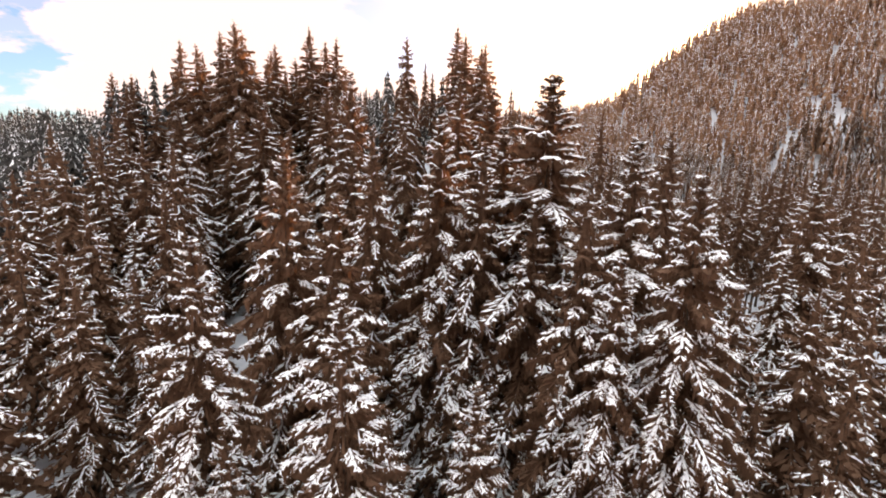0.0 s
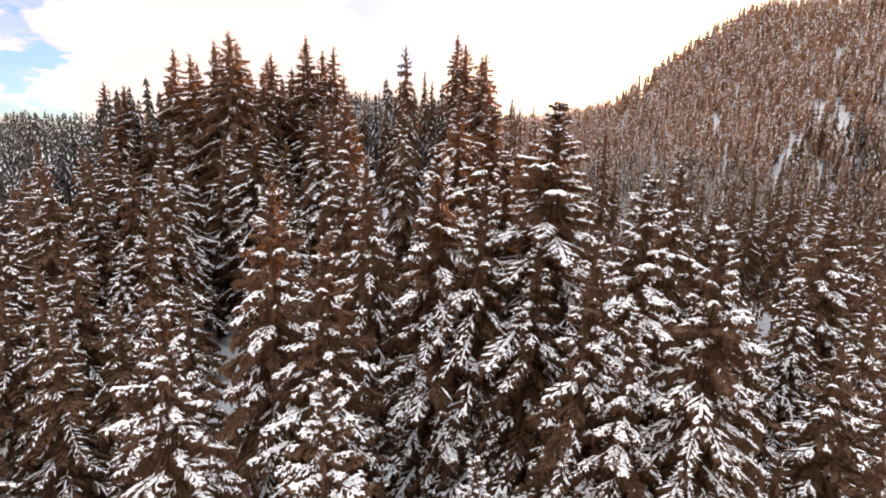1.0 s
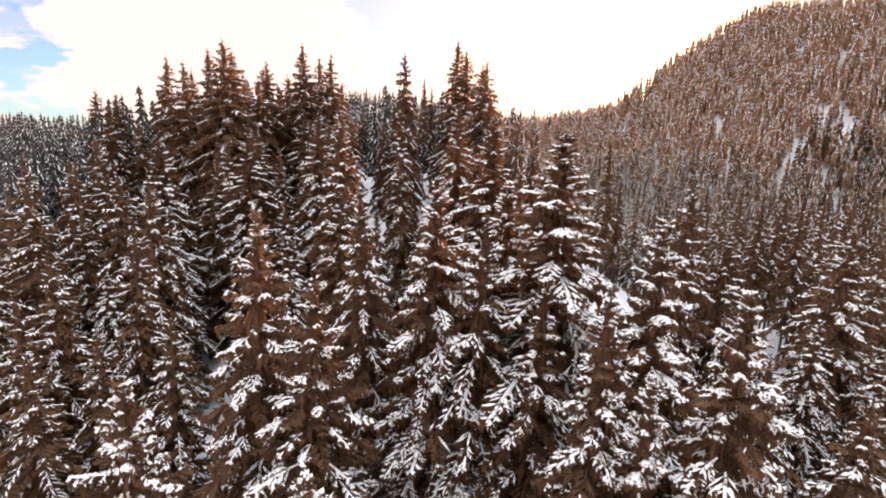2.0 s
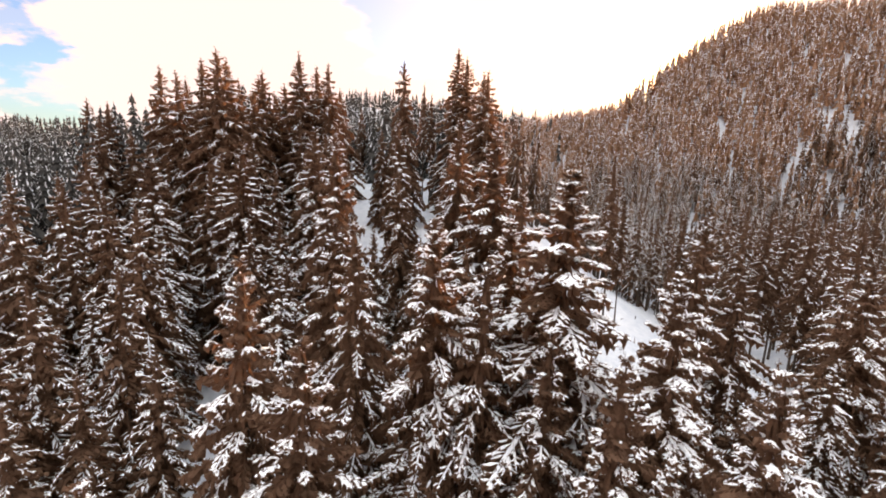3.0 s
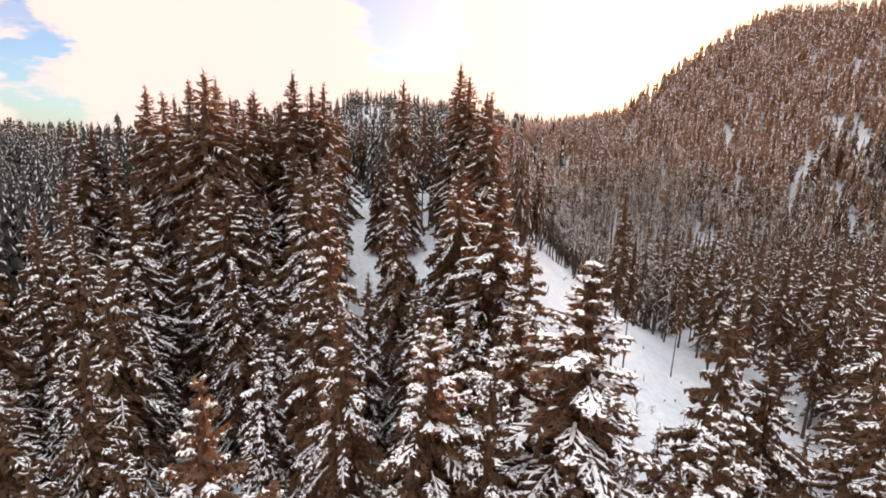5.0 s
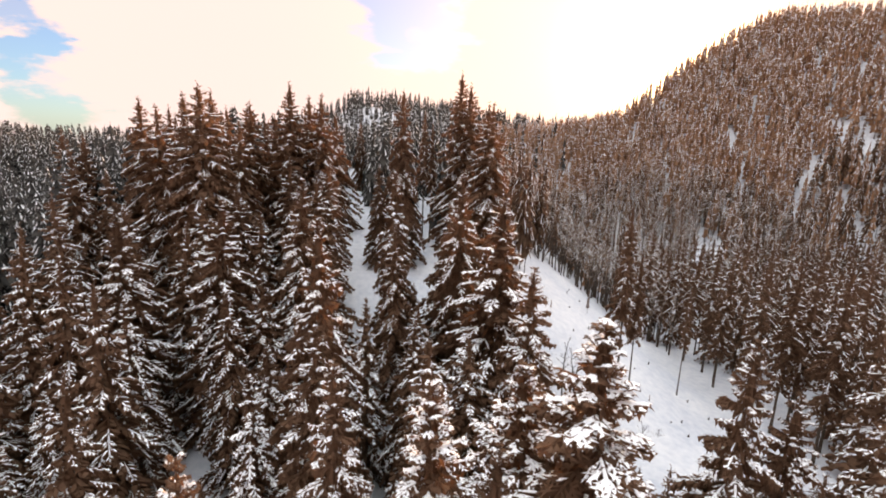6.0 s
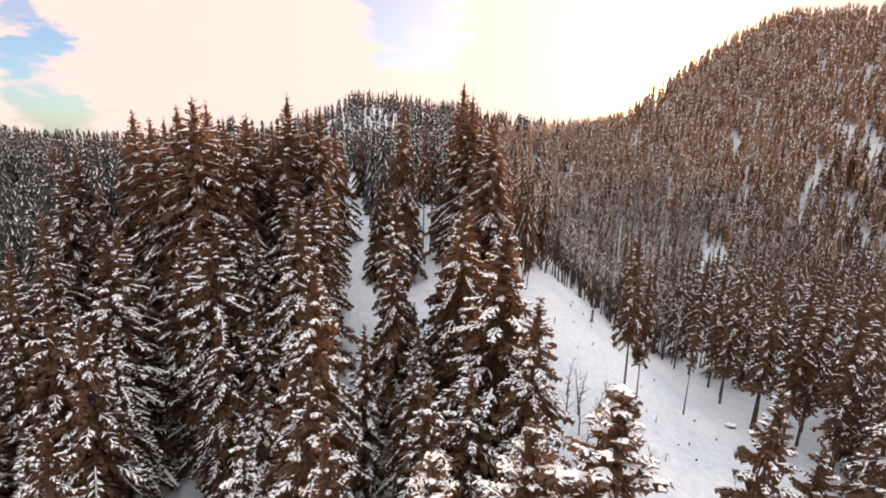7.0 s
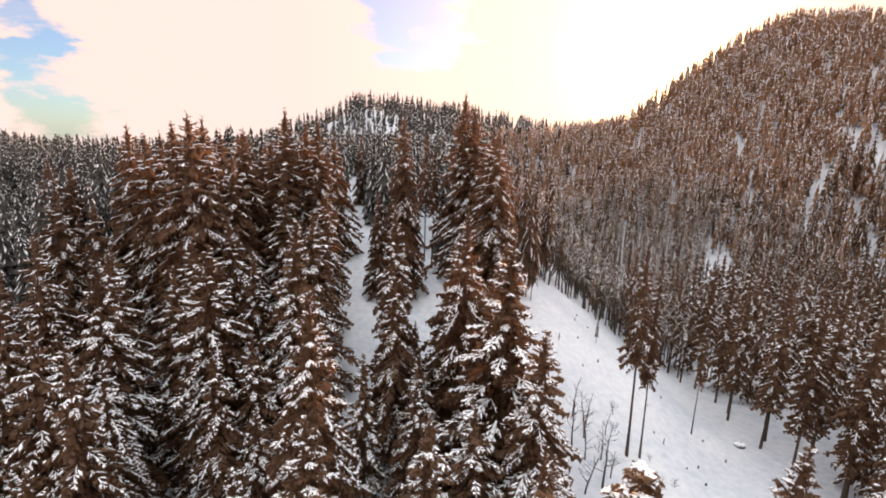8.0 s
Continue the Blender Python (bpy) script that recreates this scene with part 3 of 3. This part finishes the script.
# filling trees of the wood, row behind row
step = 5.6
row_y = 15.0
while row_y < 138:
    half = 10 + 0.93 * row_y
    big = 52 < row_y < 97
    col_x = -half
    while col_x < min(half, 46 + 0.2 * row_y):
        x, y = col_x + rng.uniform(-1.7, 1.7), row_y + rng.uniform(-1.7, 1.7)
        col_x += 7.6 if row_y >= 97 else step if abs(col_x + 4) > 22 and row_y < 52 else 7.2
        if clear(x, y) or not far_enough(x, y, 5.2 if row_y >= 97 else 3.7 if abs(x + 4) > 22 and row_y < 52 else 4.8) or (abs(x) < 7 and y < 21):
            continue
        if y > 76 and (x < -64 or x > 12) or y > 96 and x > -17:
            continue
        h = rng.uniform(24, 31) if big else rng.uniform(19, 25) if abs(x + 4) > 20 else rng.uniform(14, 20)
        if y > 98:
            h = rng.uniform(24, 31)
        h = min(h, head_room(x, y) * rng.uniform(0.85, 1))
        if h < 6:
            continue
        plant(rng.choice(MID if (18 < y < 50 or (52 < row_y and -62 < x < 12)) and abs(x) < 0.8 * y else LOW), x, y, h, rng.uniform(0.85, 1.1), rng.random() * 360, "spruces within the wood", rng.uniform(-1.5, 1.5))
    row_y += 6.2


# spruces of the slope below the flight
for k in range(26):
    x, y = rng.uniform(-30, 30), rng.uniform(-22, 13)
    if far_enough(x, y, 5.0):
        plant(LOW[k % 3], x, y, rng.uniform(16, 20), rng.uniform(0.8, 0.95), rng.random() * 360, "spruces on the slope below", rng.uniform(-1.5, 1.5))


# spruces beyond the snowfield, standing on the valley floor
row_y = 84.0
while row_y < 168:
    col_x = 46.0
    while col_x < 0.86 * row_y + 6:
        x, y = col_x + rng.uniform(-2, 2), row_y + rng.uniform(-2, 2)
        col_x += 7.0
        if clear(x, y) or not far_enough(x, y, 4.2) or (y > 118 and rng.random() < 0.4):
            continue
        kind = HIGH[0] if rng.random() < 0.18 else rng.choice(LOW)
        plant(kind, x, y, rng.uniform(25, 33), rng.uniform(0.55, 0.75), rng.random() * 360, "spruces beyond the snowfield", rng.uniform(-1.5, 1.5))
    row_y += 6.6


# ---- far woods, each one mass ----
def small_tree(seed, tiers, blades, snow_share, plain=False, low=0.2):
    """A far conifer of few faces, 1 high and 1 wide: verts, triangles, slots."""
    r = random.Random(seed)
    v, f, m = [], [], []

    def tri(a, b, c, slot):
        n = len(v)
        v.extend((a, b, c))
        f.append((n, n + 1, n + 2))
        m.append(slot)

    for k in range(3):
        a, b = 2.1 * k, 2.1 * (k + 1)
        tri((0.028 * math.cos(a), 0.028 * math.sin(a), -0.04), (0.028 * math.cos(b), 0.028 * math.sin(b), -0.04), (0, 0, 0.95), 2)
    turn = r.random() * 6
    for t in range(tiers):
        u = 1 - (1 - (t + r.random() * 0.6) / tiers) ** (1.0 if plain else 1.35)
        z = low + (1 - low) * u
        reach = 0.5 * (0.1 + 0.9 * (1 - u) ** 0.8)
        for b in range(blades):
            turn += 6.2832 / blades * (0.75 + 0.5 * r.random())
            R = reach * (0.6 + 0.6 * r.random())
            c, s = math.cos(turn), math.sin(turn)
            w = 0.025 + 0.3 * R
            zt = z - R * (0.16 + 0.2 * (1 - u)) - 0.03 * r.random()
            base, tip = (0, 0, z + 0.015), (c * R, s * R, zt)
            l = (c * R * 0.6 - s * w, s * R * 0.6 + c * w, z - R * 0.10 - 0.02)
            q = (c * R * 0.6 + s * w, s * R * 0.6 - c * w, z - R * 0.10 - 0.02)
            if plain:
                tri((0, 0, z + 0.09), (l[0] * 1.25, l[1] * 1.25, z - 0.10 - 0.05 * r.random()), (q[0] * 1.25, q[1] * 1.25, z - 0.10 - 0.05 * r.random()), 0)
            else:
                tri(base, l, tip, 0)
                tri(base, tip, q, 0)
            if r.random() < snow_share:
                if plain:
                    k2 = 0.78 * R
                    e2 = 0.035 + 0.03 * r.random()
                    lo, hi_ = 0.5 + 0.5 * r.random(), 0.15 + 0.2 * r.random()
                    A = (c * k2 * hi_ * 1.1, s * k2 * hi_ * 1.1, z + 0.09 - 0.2 * hi_ + 0.012)
                    B = (c * k2 * lo * 1.1 - s * e2, s * k2 * lo * 1.1 + c * e2, z + 0.09 - 0.2 * lo + 0.012)
                    C = (c * k2 * lo * 1.1 + s * e2, s * k2 * lo * 1.1 - c * e2, z + 0.09 - 0.2 * lo + 0.012)
                    tri(A, B, C, 1)
                    continue
                up = 0.012
                e, c0 = 0.13 * w + 0.014 * r.random(), 0.2 + 0.3 * r.random()
                tri((c * R * c0, s * R * c0, z - R * 0.02 + up), (c * R * 0.8 - s * e, s * R * 0.8 + c * e, z + (zt - z) * 0.75 + up), (c * R * 0.95 + s * e, s * R * 0.95 - c * e, zt + up), 1)
    for k in range(4):
        a, b = 1.57 * k, 1.57 * k + 1.9
        tri((0.045 * math.cos(a), 0.045 * math.sin(a), 0.84 + 0.05 * r.random()), (0.045 * math.cos(b), 0.045 * math.sin(b), 0.84 + 0.05 * r.random()), (0, 0, 1.02), 0)
    return np.array(v), np.array(f), np.array(m)


def make_wood(name, label, places, kinds, foliage):
    """One object of many far trees: places hold x, y, height, width."""
    vs, fs, ms, base = [], [], [], 0
    g = np.random.default_rng(len(places))
    zs = ground_z(places[:, 0], places[:, 1])
    for (x, y, h, w), z in zip(places, zs):
        v, f, m = kinds[g.integers(len(kinds))]
        a = g.random() * 6.2832
        c, s = math.cos(a), math.sin(a)
        out = np.empty_like(v)
        out[:, 0] = x + w * (c * v[:, 0] - s * v[:, 1])
        out[:, 1] = y + w * (s * v[:, 0] + c * v[:, 1])
        out[:, 2] = z - 0.2 + h * v[:, 2]
        vs.append(out)
        fs.append(f + base)
        ms.append(m)
        base += len(v)
    V, F, M = np.concatenate(vs), np.concatenate(fs), np.concatenate(ms)
    me = bpy.data.meshes.new(name)
    me.vertices.add(len(V))
    me.vertices.foreach_set("co", V.ravel())
    me.loops.add(F.size)
    me.loops.foreach_set("vertex_index", F.ravel())
    me.polygons.add(len(F))
    me.polygons.foreach_set("loop_start", np.arange(0, F.size, 3))
    me.polygons.foreach_set("material_index", M)
    for mat in (foliage, SNOW, BARK):
        me.materials.append(mat)
    me.update(calc_edges=True)
    me.validate()
    return tagged(new(name, me), label, "forest", kind="stuff")


def scatter(seed, n, box, keep, hgt, wid):
    g = np.random.default_rng(seed)
    x0, x1, y0, y1 = box
    xs, ys = g.uniform(x0, x1, n), g.uniform(y0, y1, n)
    ok = np.array([keep(a, b) for a, b in zip(xs, ys)])
    xs, ys = xs[ok], ys[ok]
    h = g.uniform(*hgt, len(xs))
    return np.stack([xs, ys, h, h * g.uniform(*wid, len(xs))], 1)


FINE = [small_tree(s, 12, 5, 0.65, False, 0.3) for s in range(5)]
MEDIUM = [small_tree(s + 40, 9, 5, 0.7, False, 0.1) for s in range(5)]
PALE = [small_tree(s + 80, 5, 4, 0.55, True) for s in range(6)]
COARSE = [small_tree(s + 20, 5, 4, 0.65, True) for s in range(6)]


def edge_of(x, y):
    """Where spruce gives way to wood coloured brown for sun glare: a loose, mixed border."""
    return 0.11 * y + 2 + (0.13 * y) * math.sin(5.7 * x + 8.3 * y) * smooth(140, 260, y)


# snow gullies that run down the mountain: x, y of the foot, x, y of the head, half width
GULLIES = [(78, 146, 126, 246, 2.6), (153, 192, 173, 226, 3.2), (160, 238, 166, 250, 3.5), (177, 256, 188, 275, 3.0), (199, 271, 206, 288, 2.2),
           (198, 255, 211, 279, 3.0), (229, 310, 237, 325, 4.0), (175, 232, 183, 246, 2.6), (146, 257, 155, 282, 2.0), (60, 190, 70, 235, 2.6),
           (226, 386, 240, 402, 3.5)]


def gully(x, y):
    """Whether a place lies in one of the snow gullies, which wander a little."""
    for x0, y0, x1, y1, half in GULLIES:
        dx, dy = x1 - x0, y1 - y0
        l = math.hypot(dx, dy)
        u = ((x - x0) * dx + (y - y0) * dy) / l
        if 0 < u < l and abs(((x - x0) * dy - (y - y0) * dx) / l + 1.5 * math.sin(u * 0.13)) < half * (1.3 + 0.6 * math.sin(u * 0.3 + x0)):
            return True
    return False


def thin(x, y):
    """Open, half bare wood above the snowfield, with the snow showing between the stems."""
    if math.hypot((x - 50) / 34, (y - 188) / 58) < 1:
        return (math.sin(12.9 * x + 78.2 * y) * 43758.5) % 1 < 0.8
    near = math.hypot((x - 92) / 55, (y - 235) / 85)
    return near < 1 and (math.sin(12.9 * x + 78.2 * y) * 43758.5) % 1 < 0.82 * (1 - near ** 3)


def mountain_side(x, y):
    p, q = 0.77 * x + 0.64 * y, -0.64 * x + 0.77 * y
    # the wood ends a little behind the crest
    if q < 240 and p > (float(np.interp(q, CREST_Q, CREST_Z)) + 236) / 0.77 + 30:
        return False
    return p < 500 and q > -120 and x < 0.98 * y + 30 and x > edge_of(x, y) and not clear(x, y) and (x > 44 or (y > 121 and x > 15)) and (y > 164 or x < 46 or x > 0.86 * y + 5) and (y > 76 or p > 135) and not gully(x, y) and not thin(x, y)


def mountain_open(x, y):
    return x > edge_of(x, y) and not clear(x, y) and not gully(x, y) and (x > 44 or y > 150) and y > 122


def near_side(x, y):
    return mountain_side(x, y) and math.hypot(x, y) + 85 * math.sin(7.3 * x + 3.1 * y) + 20 * math.sin(0.05 * x) < 245


def far_side(x, y):
    return mountain_side(x, y) and math.hypot(x, y) + 85 * math.sin(7.3 * x + 3.1 * y) + 20 * math.sin(0.05 * x) >= 245


make_wood("mountain_wood", "snow-dusted conifer forest at the mountain foot, dark brown with glare in its colour", scatter(1, 8600, (14, 310, 60, 310), near_side, (17, 26), (0.20, 0.29)), FINE, BROWN_GLARE)
make_wood("mountain_wood_upper", "conifer forest on the upper mountain slope, russet with sun glare in its colour", scatter(2, 25000, (25, 520, 150, 680), far_side, (13, 20), (0.22, 0.32)), COARSE, RUSSET_GLARE)


def bare_tree(seed):
    """A far leafless tree, 1 high and 1 wide: a thin stem with rising limbs, some carrying snow."""
    r = random.Random(seed)
    v, f, m = [], [], []

    def blade(a, b, w, slot):
        for ox, oy in ((w, 0), (0, w)):
            n = len(v)
            v.extend(((a[0] - ox, a[1] - oy, a[2]), (a[0] + ox, a[1] + oy, a[2]), b))
            f.append((n, n + 1, n + 2))
            m.append(slot)

    blade((0, 0, -0.02), (r.uniform(-0.06, 0.06), r.uniform(-0.06, 0.06), 1.0), 0.03, 2)
    for k in range(18):
        u, t = 0.3 + 0.66 * r.random(), r.random() * 6.28
        l = 0.5 * (1.15 - u) * r.uniform(0.6, 1.2)
        a = (0, 0, u)
        b = (math.cos(t) * l, math.sin(t) * l, u + 0.22 * l + 0.05 * r.random())
        blade(a, b, 0.022, 0)
        if r.random() < 0.6:
            blade((b[0] * 0.3, b[1] * 0.3, a[2] + 0.3 * (b[2] - a[2]) + 0.006), (b[0], b[1], b[2] + 0.006), 0.02, 1)
    return np.array(v), np.array(f), np.array(m)


def open_wood(x, y):
    return (math.hypot((x - 50) / 34, (y - 188) / 58) < 1 or math.hypot((x - 92) / 55, (y - 235) / 85) < 1) and mountain_open(x, y)


make_wood("leafless_wood", "pale leafless trees dusted with snow beyond the snowfield", scatter(12, 3000, (14, 150, 122, 325), open_wood, (14, 21), (0.30, 0.42)), [bare_tree(s) for s in range(6)], PALE_TWIG)


def left_wood(x, y):
    return (x < -62 or y > 136) and x < edge_of(x, y) and x > -0.95 * y - 40 and y > 30 and not clear(x, y) and not (x > -62 and y < 136) and not (x > 13 and 76 < y < 262)


FULL = [small_tree(s + 60, 17, 5, 0.75, False, 0.06) for s in range(5)]
make_wood("valley_wood", "dark snow-dusted spruce forest in the side valley", scatter(3, 2000, (-210, 60, 40, 215), lambda x, y: left_wood(x, y) and math.hypot(x, y) < 215, (20, 28), (0.27, 0.36)), FULL, VALLEY_NO_GLARE)
make_wood("lower_wood", "snow-dusted spruce forest on the lower slope", scatter(9, 150, (-100, 100, -80, 13), lambda x, y: abs(x) > 30 or y < -22, (17, 23), (0.27, 0.36)), FULL, NEEDLES)
make_wood("valley_wood_far", "dark spruce forest on the far side of the valley", scatter(6, 3100, (-330, 70, 120, 330), lambda x, y: left_wood(x, y) and math.hypot(x, y) >= 215, (19, 27), (0.26, 0.36)), MEDIUM, VALLEY_NO_GLARE)
make_wood("distant_wood", "distant dark spruce forest on the horizon ridge", scatter(4, 4400, (-760, 190, 330, 900), left_wood, (20, 30), (0.24, 0.34)), PALE, VALLEY_NO_GLARE)


# ---- snowfield: saplings, shrubs, sprigs, a rock, a fallen log ----
def tube(v, f, a, b, ra, rb, sides=4):
    a, b = Vector(a), Vector(b)
    way = (b - a).normalized()
    u = way.orthogonal().normalized()
    w = way.cross(u)
    n = len(v)
    for p, r_ in ((a, ra), (b, rb)):
        for k in range(sides):
            t = 6.2832 * k / sides
            v.append(tuple(p + u * (r_ * math.cos(t)) + w * (r_ * math.sin(t))))
    for k in range(sides):
        m = (k + 1) % sides
        f.append((n + k, n + m, n + sides + m, n + sides + k))


def bare_mesh(seed, height, thick, limbs, spread_, twiggy):
    """A leafless young tree or shrub: leader, limbs, twigs."""
    g = random.Random(seed)
    v, f = [], []
    p, way = Vector((0, 0, -0.3)), Vector((0, 0, 1))
    spine = [p.copy()]
    for k in range(7):
        way = (way + Vector((g.uniform(-0.1, 0.1), g.uniform(-0.1, 0.1), 0))).normalized()
        q = p + way * height / 7
        tube(v, f, p, q, thick * (1 - k / 7.6), thick * (1 - (k + 1) / 7.6), 5)
        p = q
        spine.append(p.copy())
    for k in range(limbs):
        u = 0.25 + 0.72 * (k + g.random()) / limbs
        i = min(6, int(u * 7))
        base = spine[i].lerp(spine[i + 1], u * 7 - i)
        t = g.random() * 6.28
        d = Vector((math.cos(t), math.sin(t), g.uniform(0.5, 1.2))).normalized()
        l = height * spread_ * (1.1 - u) * g.uniform(0.7, 1.2)
        a = base
        for j in range(3):
            b = a + d * l / 3
            tube(v, f, a, b, thick * 0.42 * (1 - u * 0.5) * (1 - j / 3.3), thick * 0.42 * (1 - u * 0.5) * (1 - (j + 1) / 3.3), 4)
            for _ in range(twiggy):
                e = (d + Vector((g.uniform(-1, 1), g.uniform(-1, 1), g.uniform(-0.3, 0.8))) * 0.8).normalized()
                tube(v, f, b, b + e * l * g.uniform(0.2, 0.4), thick * 0.14, thick * 0.04, 3)
            d = (d + Vector((g.uniform(-0.25, 0.25), g.uniform(-0.25, 0.25), 0.1))).normalized()
            a = b
    return mesh_of("bare_sapling", v, f, [TWIG])


def put(ob, x, y, sink=0.0, spin=0.0, size=1.0, lean=0.0):
    ob.matrix_basis = pose(x, y, float(ground_z(x, y)) - sink, lean, 0, spin) @ Matrix.Diagonal((size, size, size, 1))
    return ob


BARE = [bare_mesh(5, 8.0, 0.16, 14, 0.42, 2), bare_mesh(6, 8.0, 0.14, 12, 0.30, 2)]
SHRUB = [bare_mesh(8, 2.4, 0.06, 18, 0.7, 3), bare_mesh(9, 2.0, 0.05, 18, 0.8, 3)]
for k, (x, y, size) in enumerate([(22.8, 83.4, 1.25), (21.1, 86.9, 0.9), (31.0, 83.7, 0.6), (25.5, 92.0, 0.6), (20.0, 82.0, 0.9), (23.6, 87.5, 0.8), (21.8, 90.5, 1.0), (19.6, 89.0, 1.1), (24.4, 85.0, 0.7), (20.6, 94.0, 0.9), (22.6, 93.0, 0.7)]):
    put(tagged(new("bare_sapling", BARE[k % 2]), "leafless young broadleaf tree standing in deep snow", "tree", group="leafless saplings in the snowfield"), x, y, 0, 70 * k, size)
for k in range(30):
    u = k / 29
    x, y = 20 + 32 * u + rng.uniform(-1.5, 1.5), 138 + 13 * min(1, 2.2 * u) - 3 * u + rng.uniform(-1.5, 6)
    put(tagged(new("bare_sapling", BARE[k % 2]), "thin leafless tree at the upper edge of the snowfield", "tree", group="leafless trees along the snowfield edge"), x, y, 0, 50 * k, rng.uniform(0.9, 1.7))
for k, (x, y, size) in enumerate([(28.3, 97.1, 1.1), (32.0, 89.7, 0.7), (34.4, 86.2, 0.8), (23.5, 88.5, 0.9), (27.5, 93.5, 0.8), (22.0, 92.0, 0.9), (37.0, 118.0, 0.7), (30.0, 84.0, 0.7), (44.0, 84.0, 0.9)]):
    put(tagged(new("shrub", SHRUB[k % 2]), "small leafless shrub poking out of the snow", "shrub", group="shrubs in the snowfield"), x, y, 0, 40 * k, size)
for x, y, h in ((32.4, 122.2, 6.0), (21.5, 110.5, 2.2), (36.3, 95.0, 1.6)):
    plant(HIGH[0], x, y, h, 0.9, rng.random() * 360, "young spruces in the snowfield")


def sprig_mesh(seed):
    g = random.Random(seed)
    v, f = [], []
    for _ in range(5):
        a = Vector((g.uniform(-0.1, 0.1), g.uniform(-0.1, 0.1), -0.1))
        b = a + Vector((g.uniform(-0.25, 0.25), g.uniform(-0.25, 0.25), g.uniform(0.4, 0.9)))
        tube(v, f, a, b, 0.07, 0.03, 4)
    return mesh_of("sprig", v, f, [TWIG])


SPRIG = [sprig_mesh(1), sprig_mesh(2)]
for k, (x, y) in enumerate(((38.6, 91.3), (41.2, 92.7), (46.6, 101.8), (40.5, 88.8), (35.5, 97.0), (30.0, 112.5), (25.5, 107.0), (29.0, 128.0), (31.0, 134.0), (33.0, 131.0), (27.0, 117.5), (43.0, 112.0), (37.5, 105.5), (48.5, 97.5))):
    put(tagged(new("sprig", SPRIG[k % 2]), "dark dead stem poking out of the snow", "twig", group="dead stems in the snowfield"), x, y, 0, 33 * k, 0.7 + 0.3 * (k % 3) / 2)


def lump(name, rx, ry, rz, seed, mat, rough=0.25):
    bm = bmesh.new()
    bmesh.ops.create_icosphere(bm, subdivisions=3, radius=1)
    for vert in bm.verts:
        k = 1 + rough * noise.noise(vert.co * 1.7 + Vector((seed, 0, 0))) + rough * 0.5 * noise.noise(vert.co * 4 + Vector((0, seed, 0)))
        vert.co = Vector((vert.co.x * rx, vert.co.y * ry, vert.co.z * rz)) * k
    me = bpy.data.meshes.new(name)
    bm.to_mesh(me)
    bm.free()
    me.materials.append(mat)
    return me


boulder = put(tagged(new("boulder"), "dark rock half buried in snow at the snowfield edge", "rock"), 54.7, 103.9, 0.1)
for name, me, z in (("stone", lump("stone", 1.0, 0.8, 0.7, 3, ROCK), 0.15), ("snow_cap", lump("snow_cap", 0.95, 0.75, 0.3, 7, SNOW, 0.15), 0.68)):
    ob = new(name, me)
    ob.parent = boulder
    ob.location.z = z


def make_log(x0, y0, x1, y1):
    v, f = [], []
    mx, my = (x0 + x1) / 2, (y0 + y1) / 2
    zc = float(ground_z(mx, my))
    pts = [Vector((x0 + (x1 - x0) * k / 6 - mx, y0 + (y1 - y0) * k / 6 - my, 0)) for k in range(7)]
    for p in pts:
        p.z = float(ground_z(p.x + mx, p.y + my)) - zc + 0.22
    for k in range(6):
        tube(v, f, pts[k], pts[k + 1], 0.26 - 0.02 * k, 0.24 - 0.02 * k, 8)
    for k in (1, 3, 4):
        tube(v, f, pts[k], pts[k] + Vector((0.5 - 0.3 * k, 0.8, 0.7)), 0.06, 0.02, 4)
    log = new("fallen_log", mesh_of("fallen_log", v, f, [BARK], smooth_on=True))
    log.matrix_basis = pose(mx, my, zc)
    tagged(log, "dark fallen spruce trunk lying across the snowy track", "log")


make_log(-12.3, 84.9, -7.6, 87.3)
